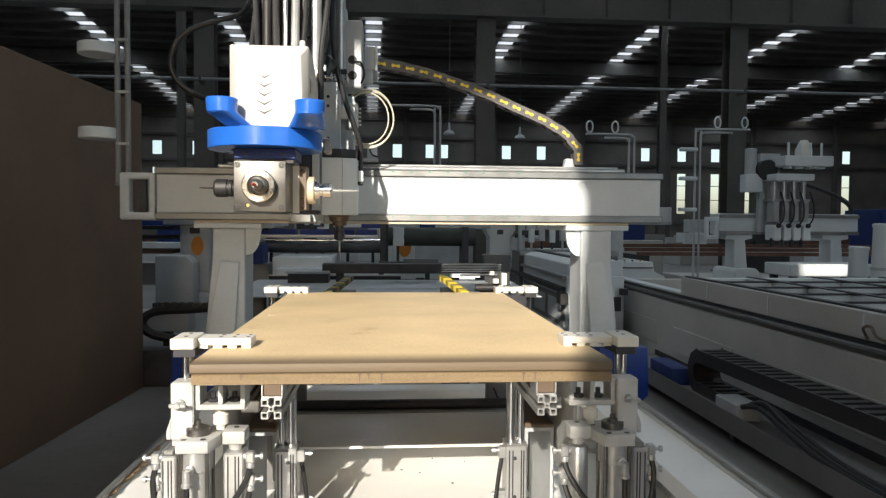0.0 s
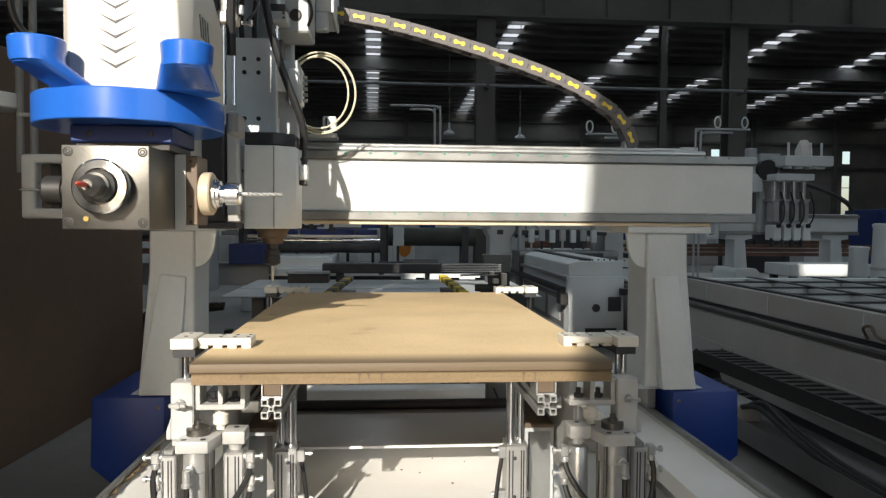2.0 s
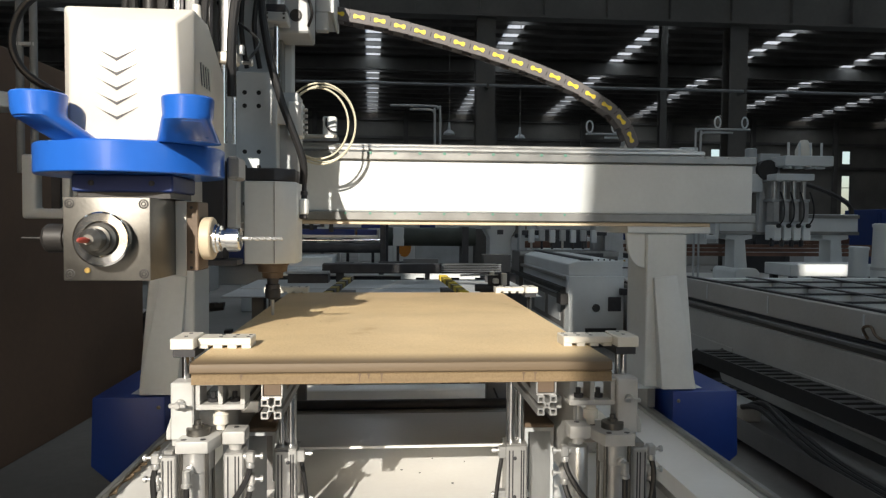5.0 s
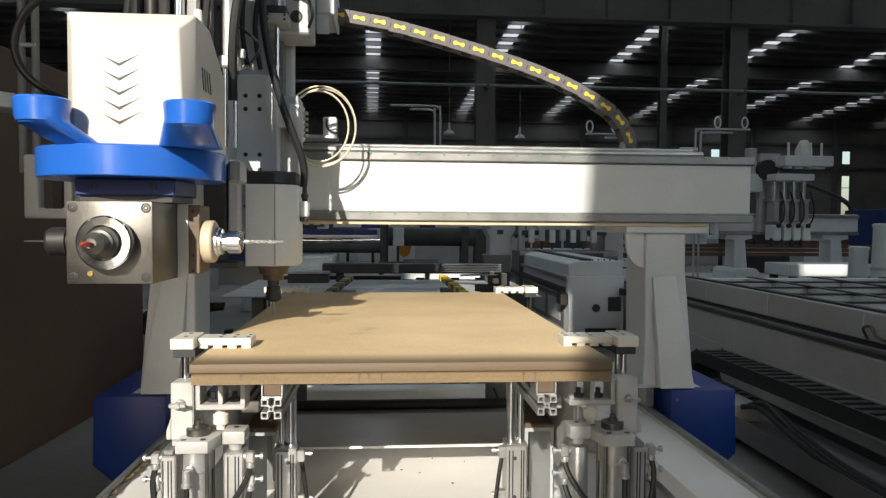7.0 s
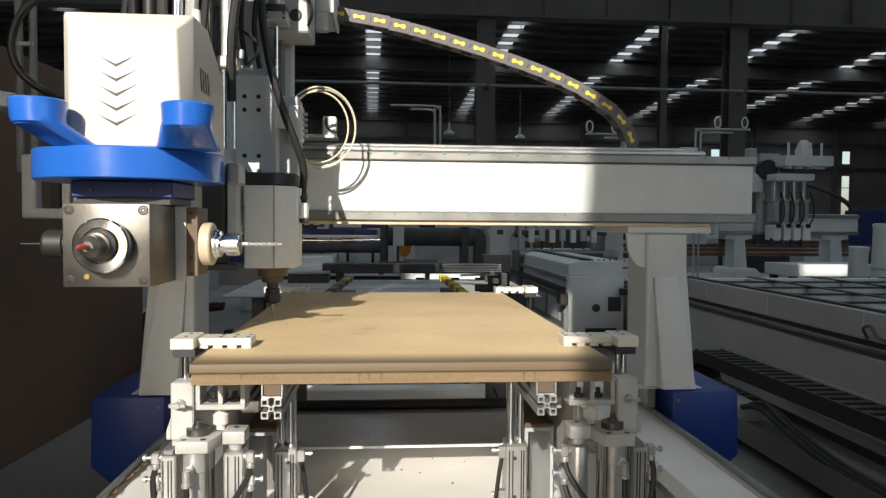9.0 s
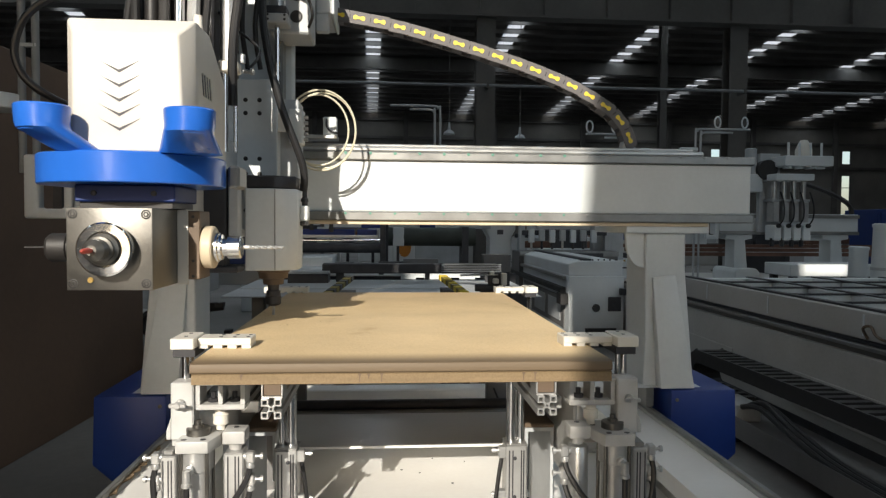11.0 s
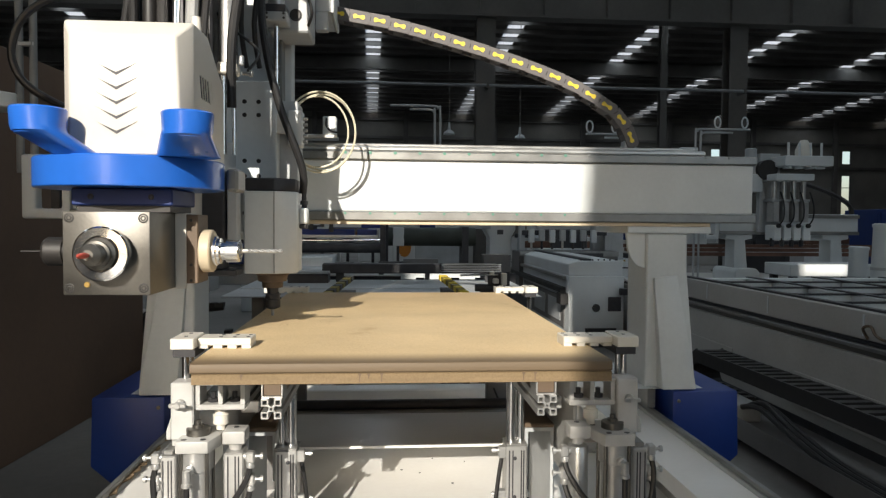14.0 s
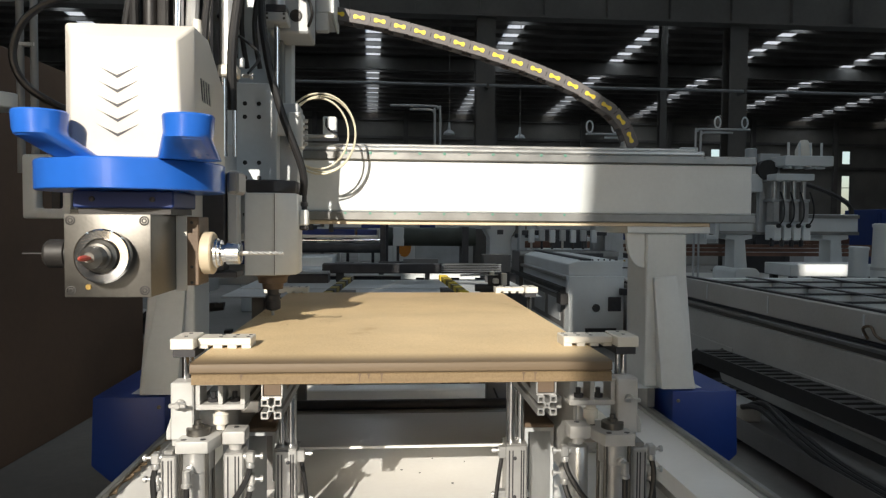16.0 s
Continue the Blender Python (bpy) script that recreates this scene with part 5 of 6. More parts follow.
def floor_chain():
    """Black cable chain folded back on itself in a low tray beside the ladder bed."""
    c = thing("floor_cable_chain", "black plastic cable chain folded over in a steel tray", "cable chain", (2.34, 1.4, 0.0))
    me = None
    r, yb, zt, xc = 0.098, 2.66, 0.343, 2.335
    path = [(yb - 0.086 * k, zt + 0.0012 * k, 0) for k in range(34, -1, -1)]
    for k in range(1, 6):
        a = math.pi * k / 6
        path.append((yb + r * math.sin(a), zt - r + r * math.cos(a), math.degrees(a)))
    path += [(yb - 0.086 * k, zt - 2 * r, 180) for k in range(0, 5)]
    for y, z, a in path:
        if me is None:
            bm = bmesh.new()
            for x in (-0.085, 0.073):
                prism(bm, [(-0.046, -0.038), (0.036, -0.038), (0.050, -0.018), (0.050, 0.018), (0.036, 0.038), (-0.046, 0.038)], "x", x, x + 0.012)
            bx(bm, -0.075, 0.075, -0.024, 0.018, 0.026, 0.038)
            bx(bm, -0.075, 0.075, -0.024, 0.018, -0.038, -0.026)
            o = part("chain_link", bm, BLACK, c, at=(0, 0, 0))
            me = o.data
        else:
            o = new("chain_link", me)
            o.parent = c
        o.location = Vector((xc, y, z)) - Vector(c.location)
        o.rotation_euler = (radians(-a), 0, 0)
    part("tray_side", BM(bx, 2.150, 2.156, -0.6, 3.9, 0.06, 0.165), DKPAINT, c, "dark grey tray side")
    part("tray_side", BM(bx, 2.47, 2.476, -0.6, 3.9, 0.06, 0.165), DARKM, c)
    part("tray_floor", BM(bx, 2.1565, 2.4695, -0.6, 3.9, 0.112, 0.124), DKPAINT, c)
    for y in (-0.3, 0.9, 2.1, 3.5):
        part("tray_leg", BM(bx, 2.20, 2.42, y, y + 0.05, 0, 0.112), DARKM, c)
    part("end_block", BM(bx, 2.17, 2.30, 2.02, 2.26, 0.1245, 0.215, 0.006), GREYW, c, "pale block at the fixed end of the chain")
    for k in range(3):
        bm = bmesh.new()
        tube(bm, [(2.20 + k * 0.025, 2.04, 0.20), (2.20 + k * 0.03, 1.86, 0.24 + 0.02 * (k % 2)), (2.19 + k * 0.03, 1.6, 0.20), (2.18 + k * 0.03, 1.2, 0.15), (2.19 + k * 0.03, 0.4, 0.14)], 0.014, 8)
        part("cable", bm, BLACKG, c, "thick black cable")
    mot = part("motor", BM(bx, 2.17, 2.30, 2.84, 3.22, 0.1245, 0.232, 0.012, 2), DKBLUE, c, "dark blue motor housing")
    bm = bmesh.new()
    cyl(bm, (2.235, 3.221, 0.178), (2.235, 3.27, 0.178), 0.045, 18, 0.006)
    part("motor_flange", bm, DARKM, mot)


def end_box():
    """Light grey bed end of the next machine behind the board."""
    b = thing("grey_machine_base", "light grey machine base with rail ends and an access hole", "machine base", (2.2, 5.6, 0))
    bm = bmesh.new()
    bx(bm, 1.955, 2.47, 4.85, 7.2, 0.13, 0.66, 0.012, 2)
    part("body", bm, WHITE, b)
    part("plinth", BM(bx, 2.10, 2.42, 4.9, 7.1, 0.0, 0.13), DARKM, b)
    bm = bmesh.new()
    prism(bm, [(1.96, 0.66), (2.47, 0.66), (2.47, 0.795), (2.05, 0.795), (1.96, 0.765)], "y", 4.90, 7.2, 0.008)
    part("top_cover", bm, WHITE, b)
    bm = bmesh.new()
    lathe(bm, (2.21, 4.849, 0.37), (0, -1, 0), [(0, 0.036), (0.003, 0.036), (0.004, 0.032), (0.001, 0.03)], 24)
    part("round_port", bm, DARKM, b)
    part("panel", BM(bx, 2.32, 2.44, 4.842, 4.8495, 0.34, 0.47), DARKM, b)
    part("vent", BM(bx, 2.11, 2.40, 4.842, 4.8495, 0.142, 0.185), BLACK, b)
    part("latch", BM(bx, 2.42, 2.49, 4.80, 4.8495, 0.49, 0.55, 0.004), DARKM, b)
    part("guide_rail", BM(bx, 1.90, 1.954, 4.95, 8.6, 0.50, 0.55, 0.004), BLACK, b, "black cloth rail cover")
    part("guide_rail", BM(bx, 1.885, 1.954, 4.86, 5.02, 0.40, 0.5), BLACK, b)
    part("guide_rail", BM(bx, 1.92, 1.954, 4.95, 8.6, 0.62, 0.65), RAIL, b)
    part("side_panel", BM(bx, 1.945, 1.9545, 4.98, 6.9, 0.17, 0.46, 0.004), DKPAINT, b)
    for k in range(7):
        bm = bmesh.new()
        lathe(bm, (2.1 + k * 0.055, 4.98, 0.795), (0, 0, 1), [(0, 0.008), (0.012, 0.008), (0.014, 0.004)], 8)
        part("bolt", bm, DARKM, b)
    for y0 in (5.1, 5.75, 6.4):
        part("side_hatch", BM(bx, 1.938, 1.9445, y0, y0 + 0.5, 0.22, 0.42, 0.003), GREYW, b)
    part("top_rail", BM(bx, 2.12, 2.19, 4.95, 7.15, 0.7955, 0.812, 0.003), DARKM, b)
    b.location.x += 0.075


def grey_annex():
    b = thing("stepped_machine_base", "pale grey stepped machine base with a tall end plate", "machine base", (3.4, 7.3, 0))
    bm = bmesh.new()
    prism(bm, [(2.62, 0.0), (3.75, 0.0), (3.75, 0.50), (3.62, 0.56), (3.60, 0.68), (2.62, 0.68)], "y", 6.9, 8.6, 0.008)
    part("body", bm, WHITE, b)
    part("end_plate", BM(bx, 3.02, 3.40, 7.4, 7.6, 0.681, 1.14, 0.006), GREYW, b)
    part("strip", BM(bx, 2.60, 3.0, 6.95, 7.2, 0.681, 0.78), DARKM, b)
    for k in range(9):
        bm = bmesh.new()
        lathe(bm, (2.68 + k * 0.1, 7.0, 0.68), (0, 0, 1), [(0.1 if k < 4 else 0, 0.012), (0.115 if k < 4 else 0.02, 0.012)], 8)
        part("bolt", bm, DARKM if k % 2 else BRASS, b)
    part("groove", BM(bx, 2.63, 3.60, 6.893, 6.9, 0.60, 0.615), DARKM, b)


def leg_pair(x, y, w=0.28, sticker=False):
    g = thing("support_pedestal", "pale grey machine pedestal with a flared cap standing behind the board", "pedestal", (x, y, 0), "legs of machines behind")
    bm = bmesh.new()
    prism(bm, [(x - w / 2, 0.0), (x + w / 2, 0.0), (x + w / 2, 0.95), (x + w / 2 + 0.06, 1.05), (x + w / 2 + 0.06, 1.13), (x - w / 2 - 0.06, 1.13), (x - w / 2 - 0.06, 1.05), (x - w / 2, 0.95)], "y", y, y + 0.3, 0.008)
    part("post", bm, WHITE, g)
    part("cap_hole", BM(bx, x - 0.04, x + 0.04, y - 0.004, y, 0.99, 1.05), DARKM, g)
    if sticker:
        bm = bmesh.new()
        lathe(bm, (x + 0.01, y - 0.001, 0.82), (0, -1, 0), [(0, 0.085), (0.004, 0.085)], 12, sq=1.5)
        part("sticker", bm, ORANGE, g, "orange oval warning sticker")


def back_gantry(x0, x1, y):
    g = thing("rear_gantry_beam", "grey beam of another machine with blue covers and steel rails", "gantry", (0.5 * (x0 + x1), y, 1.13))
    part("beam", BM(bx, x0, x1, y + 0.02, y + 0.26, 1.131, 1.36, 0.006), GREYW, g)
    part("rail", BM(bx, x0, x1, y, y + 0.019, 1.14, 1.17), RAIL, g)
    for k in range(int((x1 - x0) / 1.3)):
        part("cover", BM(bx, x0 + 0.1 + k * 1.3, x0 + 0.8 + k * 1.3, y - 0.06, y + 0.018, 1.06, 1.13, 0.004), BLUEP if k in (0, 2) else GREYW, g)


def roller_unit():
    """Feed unit behind the board: rollers, blue covers, long dark brush bar, bed boxes."""
    u = thing("feed_unit", "panel feed unit with steel rollers, blue covers and dark bar", "feed unit", (0.2, 5.6, 0))
    bm = bmesh.new()
    bx(bm, -1.0, 0.30, 5.6, 5.75, 0.975, 1.005, 0.004)
    part("rail_bar", bm, ALU, u)
    for x0, x1, m in ((-0.95, -0.55, BLUEP), (-0.5, 0.05, BLUEP), (0.08, 0.28, BLUEP)):
        part("cover", BM(bx, x0, x1, 5.9, 6.1, 1.0, 1.06, 0.004), m, u)
    for x0, x1, z in ((-0.9, -0.62, 1.09), (-0.45, -0.30, 1.10), (-0.25, 0.12, 1.08)):
        part("bracket", BM(bx, x0, x1, 5.85, 5.95, z, z + 0.035, 0.003), WHITE, u)
        part("bracket", BM(bx, x0 + 0.05, x0 + 0.09, 5.84, 5.95, z - 0.05, z + 0.08, 0.003), DARKM, u)
    for z, r, m in ((0.955, 0.014, CHROME), (0.885, 0.05, DARKM)):
        bm = bmesh.new()
        cyl(bm, (-1.0, 5.5, z), (0.32, 5.5, z), r, 20)
        part("roller", bm, m, u, "long steel feed roller")
    for x in (-1.02, 0.32):
        part("end_plate", BM(bx, x, x + 0.05, 5.42, 6.1, 0.6, 1.16, 0.004), DARKM, u)
    # bed boxes
    for x0, x1, y0, z0, z1, m in ((-0.55, 0.05, 4.6, 0.0, 0.74, WHITE), (0.0, 0.66, 4.75, 0.0, 0.73, WHITE), (-0.50, 0.42, 4.4, 0.0, 0.66, GREYW), (0.66, 0.96, 4.7, 0.0, 0.70, DKPAINT), (-0.62, -0.1, 4.9, 0.0, 0.82, WHITE)):
        part("bed_box", BM(bx, x0, x1, y0, y0 + 0.7, z0, z1, 0.006), m, u)
    # slats, rails and small gear on and between the bed boxes
    rnd = random.Random(11)
    for k in range(8):
        x = -0.62 + k * 0.24 + rnd.uniform(-0.04, 0.04)
        w = rnd.uniform(0.14, 0.34)
        z = rnd.uniform(0.70, 0.79)
        part("top_slat", BM(bx, x, x + w, 5.31, 5.37, 0.0, z, 0.004), (GREYW, DARKM, DKPAINT)[k % 3], u)
    for k in range(8):
        x = -0.5 + k * 0.2
        part("face_rail", BM(bx, x, x + 0.15, 4.385, 4.399, 0.60, 0.62 + 0.012 * (k % 3), 0.002), (DARKM, WHITE)[k % 2], u)
    part("edge_rail", BM(bx, -0.52, 0.44, 4.34, 4.384, 0.655, 0.675, 0.003), ALU, u)
    part("edge_rail", BM(bx, 0.44, 1.45, 4.30, 4.36, 0.0, 0.63, 0.003), GREYW, u)
    part("edge_rail", BM(bx, 0.30, 1.50, 4.62, 4.69, 0.0, 0.70, 0.003), DARKM, u)
    for k in range(6):
        part("gear_box", BM(bx, -0.9 + k * 0.27, -0.78 + k * 0.27, 6.2, 6.3, 0.88, 1.02 + 0.03 * (k % 3), 0.006), (DARKM, GREYW, WHITE)[k % 3], u)
        part("gear_post", BM(bx, -0.86 + k * 0.27, -0.83 + k * 0.27, 6.22, 6.28, 0.0, 0.88), DARKM, u)
    part("foot", BM(bx, -0.35, -0.05, 3.9, 4.1, 0.0, 0.745, 0.004), DARKM, u)
    part("foot_cap", BM(bx, -0.36, -0.04, 3.88, 4.0, 0.7455, 0.765, 0.003), GREYW, u)
    # grey sheets of the feed bed
    part("bed_sheet", BM(bx, -0.62, 1.36, 2.95, 4.22, 0.668, 0.676, 0.002), GREYW, u, "pale grey bed sheet")
    part("sheet_groove", BM(bx, -0.60, 1.34, 3.42, 3.46, 0.6762, 0.680, 0.001), ALU, u)
    for x in (-0.5, 0.3, 1.2):
        part("sheet_leg", BM(bx, x, x + 0.08, 3.3, 3.4, 0.0, 0.6675, 0.003), DKPAINT, u)
    # brush bar with ribbed top
    bm = bmesh.new()
    bx(bm, -0.10, 1.24, 3.95, 4.07, 0.745, 0.82, 0.008)
    part("brush_bar", bm, DARKM, u, "long dark ribbed brush bar")
    for k in range(5):
        bm = bmesh.new()
        cyl(bm, (0.80, 3.93, 0.765 + k * 0.013), (1.26, 3.93, 0.765 + k * 0.013), 0.005, 8)
        part("rod", bm, CHROME, u)
    for x in (0.0, 1.15):
        part("bar_stand", BM(bx, x, x + 0.06, 4.0, 4.05, 0.0, 0.746, 0.003), DARKM, u)
    bm = bmesh.new()
    cyl(bm, (0.38, 6.3, 0.98), (1.35, 6.3, 0.98), 0.10, 24)
    part("cloth_roll", bm, OLIVE, u, "dark green covered roll")
    part("roll_frame", BM(bx, 0.36, 0.40, 6.2, 6.5, 0.0, 1.12), DARKM, u)
    part("roll_frame", BM(bx, 1.20, 1.27, 6.2, 6.5, 0.0, 1.09), DARKM, u)
    part("side_box", BM(bx, 1.41, 1.70, 6.0, 6.22, 0.0, 0.80, 0.006), DKPAINT, u)
    bed_trim(u)


def bed_trim(u):
    """Cover plates, slotted rails and dark gaps along the feed bed."""
    for x0, x1, z in ((-0.30, 0.32, 0.74), (0.36, 0.70, 0.745), (0.74, 1.16, 0.735)):
        part("cover_plate", BM(bx, x0, x1, 4.385, 4.396, 0.665, z, 0.003), WHITE, u, "pale grey cover plate")
    for x0, x1, z in ((-0.55, 0.5, 0.70), (0.2, 1.30, 0.655)):
        part("slot_rail", BM(bx, x0, x1, 4.28, 4.298, 0.0, z, 0.002), DARKM, u)
        part("slot_lip", BM(bx, x0, x1, 4.27, 4.30, z + 0.0005, z + 0.010, 0.002), ALU, u)
    for x in (-0.42, -0.2, 0.28, 0.62, 0.9, 1.1):
        part("clamp_block", BM(bx, x, x + 0.07, 4.24, 4.269, 0.0, 0.69, 0.004), BLACK, u)


def yellow_chain(x0, y0, x1, y1, z0, z1):
    """Short sloping piece of chain with yellow marks."""
    c = thing("short_cable_chain", "short cable chain with bright yellow links at the bed end", "cable chain", (x0, y0, z0), "short chains at the bed end")
    d = Vector((x1 - x0, y1 - y0, z1 - z0))
    n = 9
    for k in range(n):
        p = Vector((x0, y0, z0)) + d * (k / n)
        q = Vector((x0, y0, z0)) + d * ((k + 0.8) / n)
        bm = bmesh.new()
        side = Vector((d.y, -d.x, 0)).normalized() * 0.022
        up = Vector((0, 0, 0.014))
        vs = [bm.verts.new(a + s * side + t * up) for a in (p, q) for s in (-1, 1) for t in (-1, 1)]
        fs = [bm.faces.new([vs[i] for i in f]) for f in ((0, 1, 3, 2), (4, 6, 7, 5), (0, 4, 5, 1), (2, 3, 7, 6), (0, 2, 6, 4), (1, 5, 7, 3))]
        bmesh.ops.recalc_face_normals(bm, faces=fs)
        part("chain_link", bm, (SIGNY if k % 2 else YELLOW) if x0 > 0.5 else (SIGNY if k % 2 else DARKM), c)
    part("chain_stand", BM(bx, min(x0, x1) - 0.01, max(x0, x1) + 0.03, min(y0, y1) - 0.02, max(y0, y1) + 0.02, 0.0, min(z0, z1) - 0.016), DARKM, c)


def valve_cluster():
    v = thing("air_valve_cluster", "cluster of small white air valves and black cylinders in sunlight", "air valve", (1.0, 2.45, 0))
    part("stand", BM(bx, 0.90, 1.16, 2.36, 2.46, 0.0, 0.765, 0.003), DARKM, v)
    bm = bmesh.new()
    cyl(bm, (0.86, 2.34, 0.785), (1.02, 2.34, 0.785), 0.02, 14)
    part("cylinder", bm, BLACK, v)
    for x0, x1, z0, z1 in ((0.985, 1.01, 0.765, 0.80), (1.025, 1.075, 0.768, 0.79), (0.955, 0.985, 0.81, 0.835), (1.0, 1.028, 0.80, 0.865), (0.94, 0.96, 0.855, 0.875)):
        part("valve", BM(bx, x0, x1, 2.31, 2.35, z0, z1, 0.003), COVERW, v)
    part("plate", BM(bx, 0.93, 1.05, 2.351, 2.359, 0.7655, 0.87, 0.002), DARKM, v)
    bm = bmesh.new()
    cyl(bm, (0.78, 2.345, 0.852), (0.985, 2.345, 0.857), 0.006, 10)
    part("rod", bm, CHROME, v)


def left_machine():
    m = thing("shaded_machine", "machine in shade with grey frame, boxes and a black cable chain", "machine", (-1.6, 4.4, 0))
    part("leg", BM(bx, -1.30, -1.06, 4.5, 4.8, 0.55, 1.10, 0.008), GREYW, m)
    part("leg_cap", BM(bx, -1.42, -0.98, 4.45, 4.85, 1.101, 1.16, 0.006), GREYW, m)
    part("leg_hole", BM(bx, -1.22, -1.14, 4.495, 4.499, 1.03, 1.08), DARKM, m)
    bm = bmesh.new()
    lathe(bm, (-1.16, 4.498, 0.93), (0, -1, 0), [(0, 0.05), (0.004, 0.05)], 12, sq=1.6)
    part("sticker", bm, ORANGE, m, "orange oval warning sticker")
    bm = bmesh.new()
    prism(bm, [(-1.44, 0.45), (-1.14, 0.45), (-1.14, 0.80), (-1.20, 0.86), (-1.44, 0.86)], "y", 4.3, 4.49, 0.02, 2)
    part("gear_cover", bm, GREYW, m)
    part("frame", BM(bx, -2.3, -1.1, 4.0, 4.2, 0.30, 0.45, 0.006), BEDPAINT, m)
    part("frame", BM(bx, -2.3, -0.7, 5.2, 5.4, 0.55, 0.75, 0.006), BEDPAINT, m)
    for z in (0.86, 0.98, 1.06):
        part("shelf", BM(bx, -2.0, -1.38, 4.6, 5.0, z, z + 0.03), DARKM if z > 0.9 else REDRAIL, m)
    part("blue_box", BM(bx, -1.02, -0.72, 5.0, 5.3, 0.7505, 0.93, 0.006), DKBLUE, m)
    for k in range(4):
        part("post", BM(bx, -2.2 + k * 0.45, -2.15 + k * 0.45, 4.05, 4.15, 0, 0.30), DARKM, m)
    pts = [(-0.75, 3.6, 0.28), (-0.98, 3.6, 0.30), (-1.22, 3.6, 0.34), (-1.30, 3.6, 0.42), (-1.22, 3.6, 0.50), (-0.95, 3.6, 0.52), (-0.75, 3.6, 0.54)]
    bm = bmesh.new()
    tube(bm, pts, 0.032, 6, 4)
    part("cable_chain", bm, BLACK, m, "black cable chain bent round")
    for k in range(9):
        bm = bmesh.new()
        x = -1.22 + k * 0.055
        bx(bm, x, x + 0.035, 3.565, 3.635, 0.535, 0.565)
        part("chain_rib", bm, BLACK, m)
    part("chain_tray", BM(bx, -1.4, -0.65, 3.5, 3.7, 0.0, 0.245, 0.004), DARKM, m)
    for y, z in ((4.9, 1.2), (5.6, 1.35)):
        part("beam", BM(bx, -2.4, -0.6, y, y + 0.2, z, z + 0.18, 0.006), GREYW, m)


def hook_rack(x0, x1, z, y, rings, arms=(), flip=False, zb=0.0):
    """Bent pipe with ring hooks that carries cables above a machine."""
    r = thing("cable_rack", "white bent pipe rack with ring hooks above a machine", "cable rack", (x0, y, 0), "pipe racks")
    xv, xe = (x1, x0) if flip else (x0, x1)
    s = -1 if flip else 1
    for k, off in enumerate((0.0, 0.07)):
        bm = bmesh.new()
        tube(bm, [(xv + s * off, y, zb), (xv + s * off, y, max(1.2, zb + 0.1)), (xv + s * off, y, z - off - 0.1), (xv + s * (off + 0.03), y, z - off - 0.03), (xv + s * (off + 0.1), y, z - off), (xe, y, z - off)] if k == 0 else [(xv + s * off, y, zb), (xv + s * off, y, max(1.2, zb + 0.1)), (xv + s * off, y, z - 0.12), (xv + s * (off + 0.02), y, z - 0.07), (xv + s * (off + 0.08), y, z - 0.045), (xe - s * 0.25, y, z - 0.045)], 0.015, 10, 5)
        part("pipe", bm, GREYW, r)
    for x in rings:
        bm = bmesh.new()
        pts = [(x + 0.042 * math.cos(a), y, z + 0.095 + 0.075 * math.sin(a)) for a in [2 * math.pi * k / 12 for k in range(13)]]
        tube(bm, pts, 0.012, 8, 2)
        part("ring_hook", bm, WHITE, r, "white ring hook")
    for z1 in arms:
        part("arm", BM(bx, xv - 0.22, xv + 0.02, y - 0.05, y + 0.05, z1, z1 + 0.05, 0.01), WHITE, r)


